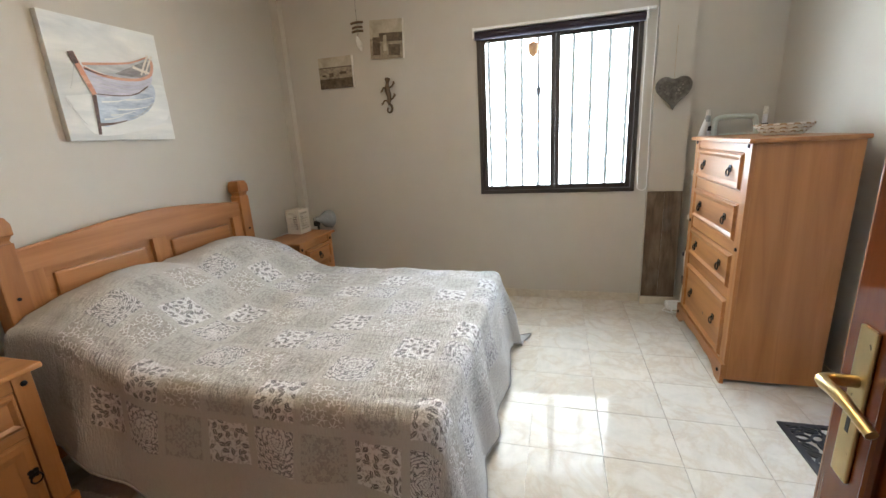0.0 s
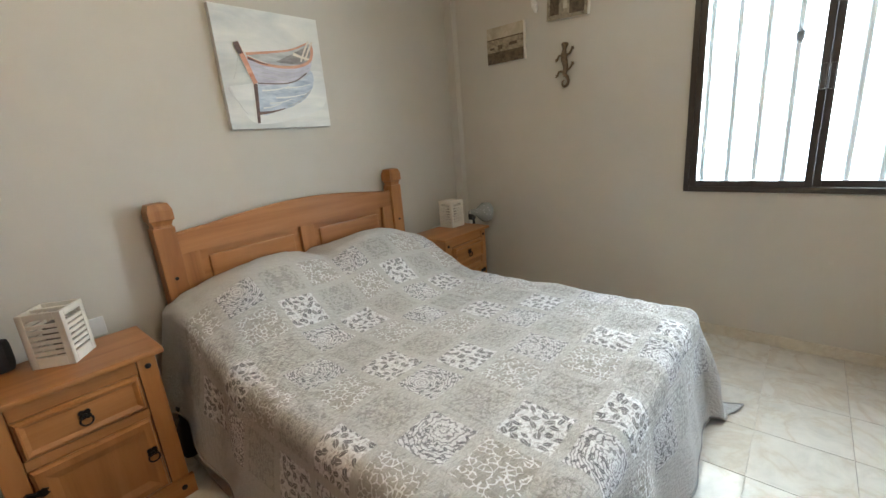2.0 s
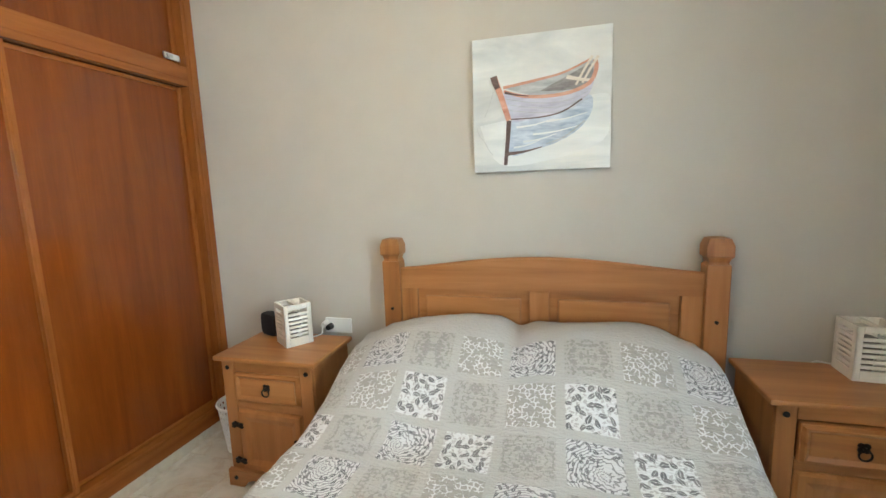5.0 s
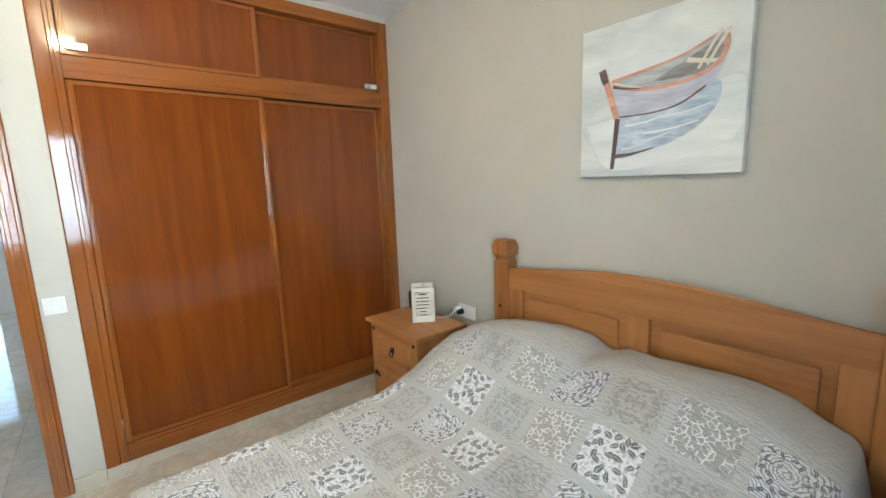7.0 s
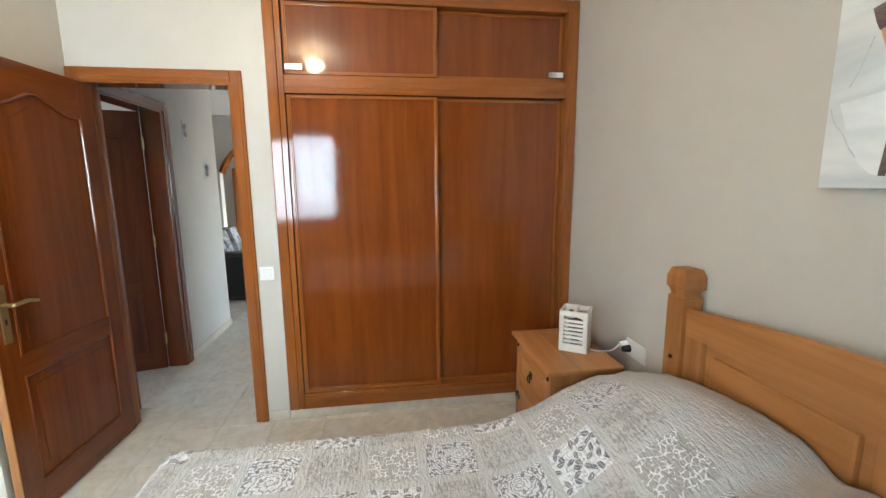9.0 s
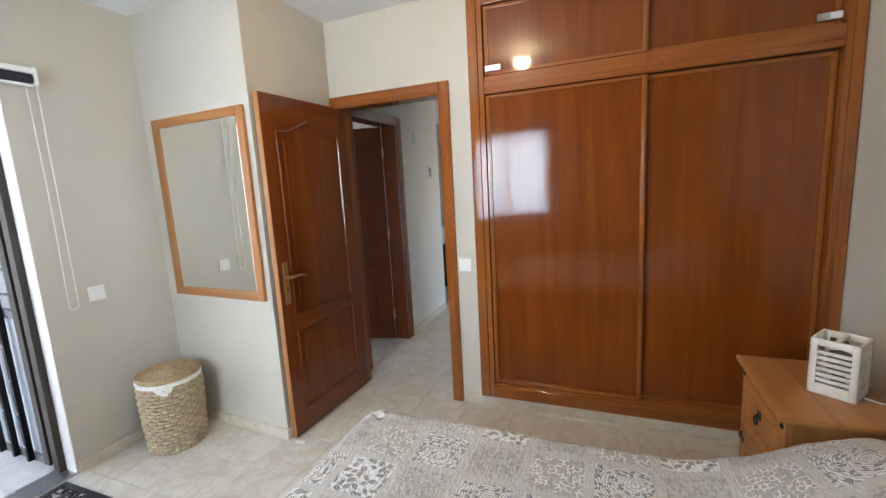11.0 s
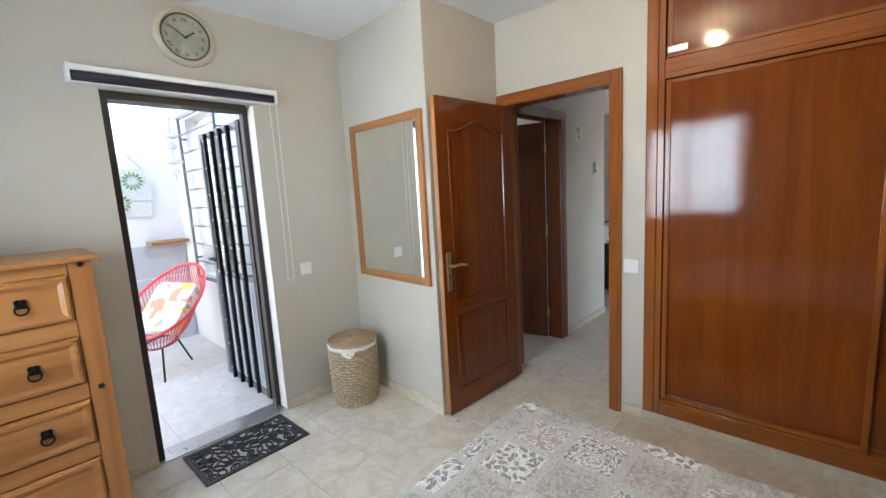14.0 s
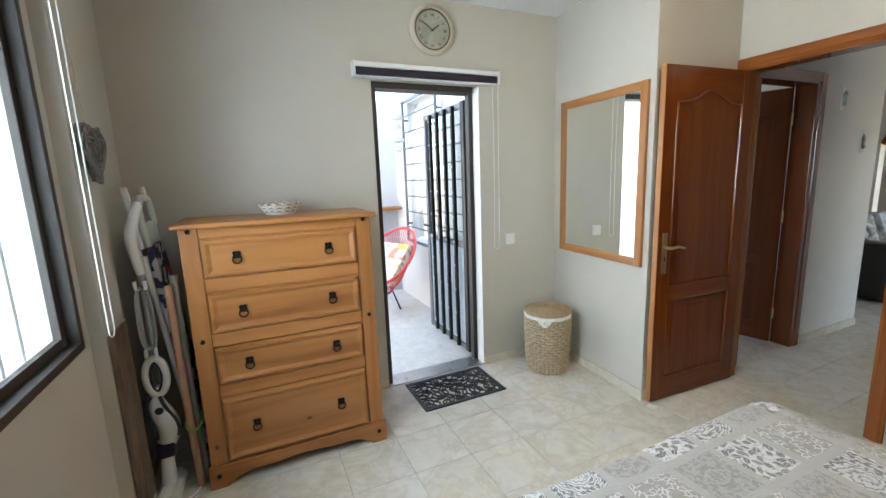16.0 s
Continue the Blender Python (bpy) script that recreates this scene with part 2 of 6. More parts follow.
def bedspread_cloth():
    """Patchwork weave: squares with leaf, coral, paisley and damask motifs on plain linen."""
    t = Net("bedspread_cloth")
    uv = t.sep(t.coord("UV"))
    gx = t.m("DIVIDE", t.m("ADD", uv[0], 0.516), 0.2)
    gy = t.m("DIVIDE", t.m("SUBTRACT", uv[1], 2.075), 0.2)
    cx, cy = t.m("FLOOR", gx), t.m("FLOOR", gy)
    px, py = t.m("SUBTRACT", t.m("SUBTRACT", gx, cx), 0.5), t.m("SUBTRACT", t.m("SUBTRACT", gy, cy), 0.5)
    wn_ = t.nt.nodes.new("ShaderNodeTexWhiteNoise")
    wn_.noise_dimensions = "2D"
    t.put(wn_.inputs["Vector"], t.comb(cx, cy, 0.0))
    r = wn_.outputs["Value"]
    rc = t.sep(wn_.outputs["Color"])
    ax, ay = t.m("ABSOLUTE", px), t.m("ABSOLUTE", py)
    fray = t.m("MULTIPLY", t.noise(t.coord("UV"), 90, 2), 0.035)
    edge = t.m("ADD", t.m("MAXIMUM", ax, ay), fray)
    inside = t.ramp(edge, (0.425, 1.0), (0.450, 0.0))
    # the squares stop at the pillow turn-over and the hem
    for op, v, lim in (("GREATER_THAN", uv[0], -1.515), ("LESS_THAN", uv[0], 0.485), ("GREATER_THAN", uv[1], 1.675), ("LESS_THAN", uv[1], 3.875)):
        inside = t.m("MULTIPLY", inside, t.m(op, v, lim))
    seed = t.m("MULTIPLY", r, 37.0)
    loc = t.comb(px, py, seed)
    linen, white, dark = (0.44, 0.435, 0.425), (0.68, 0.685, 0.70), (0.10, 0.10, 0.115)
    wob = t.noise(t.coord("UV"), 34, 2, 0.5)
    wob2 = t.noise(t.coord("UV"), 34, 2, 0.5, w=3.0)
    warp = t.vm("ADD", loc, t.comb(t.m("MULTIPLY", t.m("SUBTRACT", wob, 0.5), 0.10), t.m("MULTIPLY", t.m("SUBTRACT", wob2, 0.5), 0.10), 0.0))

    def veins(vec, scale):
        n = t.nt.nodes.new("ShaderNodeTexVoronoi")
        n.voronoi_dimensions, n.feature = "2D", "DISTANCE_TO_EDGE"
        t.put(n.inputs["Vector"], vec)
        n.inputs["Scale"].default_value = scale
        return n.outputs["Distance"]

    # coral: pale branching strokes with broken ends
    shift = t.vm("ADD", warp, t.comb(seed, t.m("MULTIPLY", seed, 1.7), 0.0))
    branch = t.m("ADD", veins(shift, 11.0), t.m("MULTIPLY", t.m("MAXIMUM", t.m("SUBTRACT", wob, 0.47), 0.0), 1.3))
    c_coral = t.mix(t.ramp(branch, (0.10, 1.0), (0.15, 0.0)), (0.34, 0.325, 0.305), white)
    # leaf: pointed dark leaves with a pale midrib, scattered over white
    def leaves(scale, fat, off):
        n = t.nt.nodes.new("ShaderNodeTexVoronoi")
        n.voronoi_dimensions, n.feature = "2D", "F1"
        vec = t.vm("ADD", warp, t.comb(t.m("ADD", seed, off), t.m("MULTIPLY", seed, 2.3), 0.0))
        t.put(n.inputs["Vector"], vec)
        n.inputs["Scale"].default_value = scale
        n.inputs["Randomness"].default_value = 0.75
        d = t.sep(t.vm("SCALE", t.vm("SUBTRACT", vec, n.outputs["Position"]), scale))
        a = t.m("MULTIPLY", t.sep(n.outputs["Color"])[0], 6.28)
        ca, sa_ = t.m("COSINE", a), t.m("SINE", a)
        u = t.m("ADD", t.m("MULTIPLY", d[0], ca), t.m("MULTIPLY", d[1], sa_))
        v = t.m("ABSOLUTE", t.m("SUBTRACT", t.m("MULTIPLY", d[1], ca), t.m("MULTIPLY", d[0], sa_)))
        body = t.m("SUBTRACT", t.m("MULTIPLY", t.m("SUBTRACT", 0.30, t.m("MULTIPLY", u, u)), fat), v)
        rib = t.m("GREATER_THAN", v, 0.022)
        return t.m("MULTIPLY", t.ramp(body, (0.0, 0.0), (0.04, 1.0)), rib), n.outputs["Color"]
    lf, lc = leaves(6.2, 0.95, 0.0)
    sprig, _ = leaves(12.0, 0.8, 5.0)
    c_leaf = t.mix(t.m("MULTIPLY", sprig, 0.8), white, (0.36, 0.35, 0.345))
    c_leaf = t.mix(lf, c_leaf, t.mix(t.sep(lc)[1], dark, (0.20, 0.195, 0.20)))
    # paisley: teardrop scrolls in fine lines, with dark kernels
    ang_ = t.m("MULTIPLY", rc[1], 6.28)
    ox = t.m("ADD", px, t.m("MULTIPLY", t.m("COSINE", ang_), 0.16))
    oy = t.m("ADD", py, t.m("MULTIPLY", t.m("SINE", ang_), 0.16))
    rad = t.m("SQRT", t.m("ADD", t.m("MULTIPLY", ox, ox), t.m("MULTIPLY", oy, oy)))
    turn = t.m("ADD", t.m("ARCTAN2", oy, ox), ang_)
    drop = t.m("MULTIPLY", rad, t.m("ADD", 1.0, t.m("MULTIPLY", t.m("COSINE", t.m("MULTIPLY", turn, 0.5)), 0.45)))
    scal = t.m("MULTIPLY", t.m("ABSOLUTE", t.m("SINE", t.m("MULTIPLY", turn, 7.0))), 0.022)
    lines = t.m("SINE", t.m("ADD", t.m("MULTIPLY", t.m("ADD", drop, scal), 92.0), t.m("MULTIPLY", wob, 16.0)))
    c_pais = t.mix(t.ramp(lines, (0.35, 0.0), (0.65, 1.0)), (0.62, 0.62, 0.635), (0.24, 0.235, 0.25))
    kern, _ = leaves(8.5, 0.7, 9.0)
    c_pais = t.mix(t.m("MULTIPLY", kern, t.m("GREATER_THAN", drop, 0.20)), c_pais, dark)
    # damask: tone on tone
    blot = t.noise(t.comb(ax, ay, 0.0), 14.0, 3, 0.5, 0.8, w=seed)
    c_dam = t.mix(t.ramp(blot, (0.46, 0.0), (0.50, 1.0)), (0.30, 0.29, 0.28), (0.42, 0.41, 0.395))
    # the four motifs follow one another in diagonals of three
    row, line = t.m("ADD", cx, 5.0), t.m("ADD", cy, 2.0)
    cm = t.m("FLOORED_MODULO", line, 3.0)
    dm = t.m("FLOORED_MODULO", t.m("ADD", t.m("SUBTRACT", row, line), 1.0), 3.0)
    c0 = t.mix(t.m("LESS_THAN", cm, 0.5), c_coral, c_pais)
    c2 = t.mix(t.m("GREATER_THAN", cm, 1.5), c_leaf, c_pais)
    col = t.mix(t.m("GREATER_THAN", dm, 0.5), c0, c_dam)
    col = t.mix(t.m("GREATER_THAN", dm, 1.5), col, c2)
    col = t.mix(inside, linen, col)
    weave = t.noise(t.vm("MULTIPLY", t.coord("UV"), (0.5, 1.5, 1.0)), 90, 3, 0.7)
    col = t.mix(t.m("MULTIPLY", weave, 0.24), col, (0.36, 0.34, 0.32))
    t.set("Base Color", col)
    t.set("Roughness", 0.92)
    t.set("Sheen Weight", 0.15)
    ripple = t.noise(t.vm("MULTIPLY", t.coord("UV"), (1.0, 0.36, 1.0)), 95, 2, 0.5, 0.6)
    t.bump(t.m("ADD", ripple, t.m("MULTIPLY", weave, 0.35)), 0.9, 0.009)
    return t.mat


def glass(name, tint=(0.93, 0.97, 0.96), rough=0.02):
    t = Net(name)
    t.set("Base Color", tint)
    t.set("Roughness", rough)
    t.set("Transmission Weight", 1.0)
    t.set("IOR", 1.12)
    return t.mat


def mirror_glass():
    t = Net("mirror_glass")
    t.set("Base Color", (0.86, 0.88, 0.86))
    t.set("Metallic", 1.0)
    t.set("Roughness", t.m("MULTIPLY", t.noise(t.coord(), 5, 3), 0.03))
    return t.mat


def brushed(name, c1, c2, scale, stretch=(1, 1, 1), rough=0.8):
    """Paint or fabric laid on in strokes of two colours."""
    t = Net(name)
    c = t.vm("MULTIPLY", t.coord(), stretch)
    f = t.noise(c, scale, 5, 0.6, 0.8)
    t.set("Base Color", t.ramp(f, (0.32, c1), (0.68, c2)))
    t.set("Roughness", rough)
    t.bump(t.noise(c, scale * 6, 3), 0.3, 0.0012)
    return t.mat


def bark_planks():
    t = Net("weathered_planks")
    c = t.vm("ADD", t.coord(), t.vm("SCALE", t.comb(t.rand(), t.rand(), t.rand()), 5.0))
    s = t.vm("MULTIPLY", c, (1, 1, 0.16))
    a, b = t.noise(s, 16, 6, 0.65, 1.2), t.noise(c, 5, 4)
    col = t.ramp(a, (0.28, (0.05, 0.035, 0.024)), (0.5, (0.13, 0.088, 0.057)), (0.7, (0.22, 0.16, 0.11)))
    col = t.mix(t.m("MULTIPLY", t.ramp(b, (0.5, 0.0), (0.62, 1.0)), 0.45), col, (0.20, 0.17, 0.14))
    t.set("Base Color", col)
    t.set("Roughness", 0.7)
    t.bump(a, 0.5, 0.003)
    return t.mat


def floral():
    t = Net("floral_cotton")
    c = t.coord()
    a, b = t.noise(c, 9, 2, 0.4, 0.5), t.noise(c, 7, 2, 0.4, 0.6, w=5.0)
    col = t.mix(t.ramp(a, (0.56, 0.0), (0.58, 1.0)), (0.78, 0.75, 0.68), (0.62, 0.30, 0.20))
    col = t.mix(t.ramp(b, (0.58, 0.0), (0.60, 1.0)), col, (0.70, 0.52, 0.12))
    col = t.mix(t.ramp(a, (0.36, 1.0), (0.38, 0.0)), col, (0.42, 0.40, 0.30))
    t.set("Base Color", col)
    t.set("Roughness", 0.9)
    t.bump(t.noise(c, 300, 2), 0.3, 0.001)
    return t.mat


def lit_glass():
    t = Net("lit_opal_glass")
    t.set("Base Color", (0.9, 0.85, 0.75))
    t.set("Emission Color", (1.0, 0.72, 0.40))
    t.set("Emission Strength", 1.6)
    return t.mat


PAINT = wall_paint("greige_wall_paint", (0.50, 0.47, 0.415))
WHITEWALL = wall_paint("white_render", (0.80, 0.79, 0.77))
HALLPAINT = wall_paint("pale_grey_wall_paint", (0.60, 0.575, 0.54))
CEILPAINT = wall_paint("white_ceiling_paint", (0.80, 0.80, 0.80), 0.02)
TILE = marble("cream_marble_tile", (0.595, 0.565, 0.505), (0.43, 0.33, 0.21))
SKIRT = marble("cream_marble_skirting", (0.60, 0.55, 0.46), (0.46, 0.37, 0.27), 0.22)
OUTTILE = marble("pale_terrace_tile", (0.74, 0.73, 0.69), (0.6, 0.55, 0.48), 0.3)
GROUT = plain("grey_grout", (0.60, 0.56, 0.50), 0.85, bump=0.4)
BRONZE = plain("dark_bronze_aluminium", (0.030, 0.023, 0.019), 0.5)
IRON = plain("black_wrought_iron", (0.012, 0.011, 0.011), 0.45, 0.6, bump=0.4)
GREYBAR = plain("grey_painted_steel", (0.20, 0.20, 0.21), 0.4, 0.3)
WHITEBAR = plain("white_painted_steel", (0.62, 0.64, 0.68), 0.4)
PLASTIC = plain("white_plastic", (0.74, 0.74, 0.73), 0.35, amount=0.04, bump=0.05)
WHITEWOOD = plain("white_painted_wood", (0.68, 0.64, 0.57), 0.55, amount=0.07)
BLACKPL = plain("black_fabric_plastic", (0.014, 0.015, 0.018), 0.7, grain=300, amount=0.4, bump=0.5)
RUBBER = plain("black_rubber", (0.022, 0.022, 0.024), 0.55, amount=0.3, bump=0.5)
BRASS = plain("aged_brass", (0.56, 0.42, 0.20), 0.30, 1.0, amount=0.10, bump=0.04)
STEEL = plain("zinc_steel", (0.55, 0.55, 0.54), 0.3, 1.0)
LEATHER = plain("black_leather", (0.012, 0.011, 0.011), 0.38, grain=140, amount=0.4, bump=0.6)
PLUM = plain("dark_plum_fabric", (0.028, 0.020, 0.034), 0.85, amount=0.3)
CREAM = plain("cream_painted_rim", (0.52, 0.46, 0.37), 0.5, amount=0.12)
DIAL = brushed("aged_clock_dial", (0.30, 0.30, 0.24), (0.46, 0.45, 0.37), 14)
INK = plain("dark_ink", (0.02, 0.018, 0.016), 0.7)
WICKER = brushed("straw_wicker", (0.33, 0.25, 0.155), (0.56, 0.46, 0.32), 38, rough=0.75)
WICKERLID = brushed("seagrass_lid", (0.27, 0.185, 0.10), (0.43, 0.31, 0.185), 60, rough=0.8)
GREYWICKER = brushed("grey_willow", (0.10, 0.095, 0.085), (0.25, 0.235, 0.215), 45)
PALEWICKER = brushed("whitewashed_wicker", (0.55, 0.53, 0.49), (0.78, 0.76, 0.72), 60)
COTTON = brushed("white_cotton", (0.62, 0.61, 0.58), (0.80, 0.79, 0.76), 40, rough=0.9)
GECKO = brushed("rust_brown_metal", (0.07, 0.045, 0.026), (0.20, 0.135, 0.075), 70, rough=0.6)
RED = plain("red_plastic_cord", (0.62, 0.045, 0.05), 0.35, amount=0.08, coat=0.3)
SPREAD = bedspread_cloth()
PLANKS = bark_planks()
MIRROR = mirror_glass()
GLASS = glass("clear_glass")
SMOKE = glass("grey_clear_plastic", (0.84, 0.87, 0.87), 0.10)
FLORAL = floral()
MILKY = plain("milky_grey_plastic", (0.44, 0.47, 0.47), 0.25)
MILKY.node_tree.nodes["Principled BSDF"].inputs["Transmission Weight"].default_value = 0.35
OPAL = lit_glass()
PINEX, PINEY, PINEZ = wood("pine", "x"), wood("pine", "y"), wood("pine", "z")

# ---- structure: bedroom ----
T = 0.16
def wall(name, items, mat=PAINT, label="greige painted plaster bedroom wall"):
    return solid(name, boxes(items), mat, label, "wall", kind="structure")

wx0, wx1, wz0, wz1 = -0.078, 1.108, 0.905, 2.13
wall("wall_west", [bx(W - T, W, 0.2, N + T, 0, CEIL)])
wall("wall_north", [bx(W, wx0, N, N + T, 0, CEIL), bx(wx1, E + T, N, N + T, 0, CEIL), bx(wx0, wx1, N, N + T, 0, wz0), bx(wx0, wx1, N, N + T, wz1, CEIL)])
dy0, dy1, dz = 2.245, 3.02, 2.075
wall("wall_east", [bx(E, E + T, M - 0.6, dy0, 0, CEIL), bx(E, E + T, dy1, N, 0, CEIL), bx(E, E + T, dy0, dy1, dz, CEIL)])
MA, MB = 1.630, 1.572  # the mirror wall runs slightly askew
def skew(bm, y0, y1, z0, z1, x0=J, x1=E):
    f = lambda x: MA + (MB - MA) * (x - J) / (E - J)
    lo = [bm.verts.new((x, (f(x) + y) if y is not None else S, z0)) for x, y in ((x0, y0), (x1, y0), (x1, y1), (x0, y1))]
    hi = [bm.verts.new((v.co.x, v.co.y, z1)) for v in lo]
    bm.faces.new(lo[::-1])
    bm.faces.new(hi)
    for k in range(4):
        bm.faces.new((lo[k], lo[(k + 1) % 4], hi[(k + 1) % 4], hi[k]))
    return bm
solid("wall_mirror_side", skew(bmesh.new(), None, 0.0, 0, CEIL), PAINT, "greige painted plaster bedroom wall", "wall", kind="structure")
ox0, ox1, oz = 0.205, 0.985, 2.055
wall("wall_south", [bx(0.022, ox0, S - 0.1, S, 0, CEIL), bx(ox1, J, S - 0.1, S, 0, CEIL), bx(ox0, ox1, S - 0.1, S, oz, CEIL), bx(W, 0.022, S - 0.1, S, 2.567, CEIL), bx(W, 0.022, S - 0.1, S - 0.012, 0, 0.06)])
wall("pillar_north", [bx(1.195, 1.435, 4.327, N, 0.0, CEIL)])
wall("pipe_casing", [bx(W, -1.752, 4.317, N, 0, CEIL)])
solid("ceiling", boxes([bx(W - T, E + T, S - 0.1, N + T, CEIL, CEIL + 0.2), bx(-2.6, 4.0, -5.4, S - 0.1, CEIL, CEIL + 0.2)]), CEILPAINT, "smooth white painted ceiling", "ceiling", kind="structure")
floor = solid("floor", boxes([bx(-2.6, E + T, -5.4, N + T, -0.2, -0.006)]), GROUT, "glossy cream marble tile floor with fine joints", "floor", kind="structure")

# skirting of cut marble tiles
def skirting(name, items):
    return solid(name, boxes(items, 0.003), SKIRT, "low cream marble skirting tile along the wall", "baseboard", kind="structure")
H = 0.068
skirting("baseboard_north", [bx(W, 1.19, N - 0.01, N - 0.001, 0, H), bx(1.44, E, N - 0.01, N - 0.001, 0, H)])
skirting("baseboard_pillar", [bx(1.19, 1.44, 4.317, 4.326, 0, H)])
skirting("baseboard_west", [bx(W + 0.001, W + 0.01, 0.92, 4.312, 0, H)])
skirting("baseboard_east", [bx(E - 0.01, E - 0.001, MB + 0.012, dy0 - 0.002, 0, H), bx(E - 0.01, E - 0.001, dy1 + 0.002, N - 0.012, 0, H)])
solid("baseboard_mirror_side", skew(bmesh.new(), 0.001, 0.010, 0, H, J - 0.008, E - 0.012), SKIRT, "low cream marble skirting tile along the wall", "baseboard", kind="structure")
skirting("baseboard_jut", [bx(J - 0.01, J - 0.001, S + 0.03, MA, 0, H)])
skirting("baseboard_south", [bx(W + 0.012, 0.02, S - 0.011, S + 0.008, 0, 0.062), bx(0.024, 0.15, S + 0.001, S + 0.01, 0, H)])

# weathered plank cladding on the pillar's foot
clad = thing("pillar_cladding", pose(1.315, 4.326, 0), "dark weathered wood-look cladding planks on the pillar foot", "cladding")
for k in range(2):
    part("plank", boxes([bx(-0.119 + 0.1195 * k, -0.001 + 0.1195 * k, -0.009, -0.001, H + 0.002, 0.905)], 0.002), PLANKS, clad)

# ---- window ----
win = thing("window_1", pose(wx0, N, wz0), "dark bronze aluminium sliding window with two sashes", "window", kind="structure")
ww, wh = wx1 - wx0, wz1 - wz0
def ring(w, h, b, y0, y1, x=0.0, z=0.0):
    return [bx(x, x + b, y0, y1, z, z + h), bx(x + w - b, x + w, y0, y1, z, z + h), bx(x + b, x + w - b, y0, y1, z, z + b), bx(x + b, x + w - b, y0, y1, z + h - b, z + h)]
part("window_frame", boxes(ring(ww, wh, 0.030, -0.014, 0.060), 0.003), BRONZE, win)
half = ww / 2
for k, (x, y) in enumerate(((0.030, -0.004), (half, 0.024))):
    sash = part("sash", boxes(ring(half - 0.030, wh - 0.060, 0.034, y, y + 0.026, x, 0.030), 0.003), BRONZE, win)
    pane = part("pane", boxes([bx(x + 0.034, x + half - 0.064, y + 0.010, y + 0.014, 0.064, wh - 0.064)]), GLASS, sash)
    pane.visible_shadow = False
    part("latch", boxes([bx(x + (0.006 if k else half - 0.058), x + (0.028 if k else half - 0.036), y - 0.014, y, wh * 0.42, wh * 0.52)], 0.004), BRONZE, sash)
grille = thing("window_grille", pose(wx0, N + 0.135, wz0), "white painted steel security bars outside the window", "window bars")
for k in range(9):
    bm = bmesh.new()
    x = 0.07 + k * (ww - 0.14) / 8
    tube(bm, [(x, 0, 0.0), (x, 0, wh)], 0.0145, 8)
    part("bar", bm, WHITEBAR, grille, smooth=True)
blind = thing("roller_blind", pose(0.515, N, 2.105), "rolled-up dark roller blind in a white cassette over the window", "blind")
part("cassette", boxes([bx(-0.612, 0.612, -0.062, -0.002, 0.040, 0.062), bx(-0.615, -0.600, -0.064, -0.002, -0.012, 0.064), bx(0.600, 0.615, -0.064, -0.002, -0.012, 0.064)], 0.004), PLASTIC, blind)
bm = bmesh.new()
tube(bm, [(-0.598, -0.035, 0.008), (0.598, -0.035, 0.008)], 0.029, 20)
part("roll", bm, PLUM, blind, "dark plum fabric roll", smooth=True)
def cord_loop(parent, x, y, z0, z1, w=0.034, axis="x"):
    bm = bmesh.new()
    a = [(x - w / 2, z0 - (z0 - z1 - w / 2) * i / 8) for i in range(9)]
    b = [(x + w / 2 * math.cos(radians(180 + 180 * i / 8)), z1 + w / 2 + w / 2 * math.sin(radians(180 + 180 * i / 8))) for i in range(1, 8)]
    c = [(x + w / 2 - 0.006 * math.sin(math.pi * i / 8), z1 + w / 2 + (z0 - z1 - w / 2) * i / 8) for i in range(9)]
    pts = [((u, y, v) if axis == "x" else (y, u, v)) for u, v in a + b + c]
    tube(bm, pts, 0.0026, 6)
    return part("pull_cord", bm, PLASTIC, parent, "white beaded loop cord", smooth=True)
cord_loop(blind, 0.632, -0.085, 0.045, -1.185, 0.065)
part("cord_guide", boxes([bx(0.600, 0.655, -0.092, -0.03, 0.040, 0.056)], 0.004), PLASTIC, blind)

# ---- entry doorway ----
frame1 = thing("door_frame", pose(0, S, 0), "varnished red-brown hardwood door frame and architrave", "door frame", kind="structure")
part("jamb", boxes([bx(ox0, ox0 + 0.022, -0.115, 0.014, 0, oz - 0.022)], 0.003), wood("trim", "z"), frame1)
part("jamb", boxes([bx(ox1 - 0.022, ox1, -0.115, 0.014, 0, oz - 0.022)], 0.003), wood("trim", "z"), frame1)
part("head", boxes([bx(ox0, ox1, -0.115, 0.014, oz - 0.022, oz)], 0.003), wood("trim", "x"), frame1)
for y0, y1 in ((0.001, 0.018), (-0.119, -0.101)):
    part("architrave", boxes([bx(0.152, 0.214, y0, y1, 0, 2.112), bx(0.168, 0.198, y0, y1 + (0.004 if y0 > 0 else 0), 0, 2.096)], 0.005), wood("trim", "z"), frame1)
    part("architrave", boxes([bx(0.976, J - 0.002, y0, y1, 0, 2.112)], 0.005), wood("trim", "z"), frame1)
    part("architrave", boxes([bx(0.215, 0.975, y0, y1, 2.046, 2.112), bx(0.215, 0.975, y0, y1 + (0.004 if y0 > 0 else 0), 2.062, 2.098)], 0.005), wood("trim", "x"), frame1)

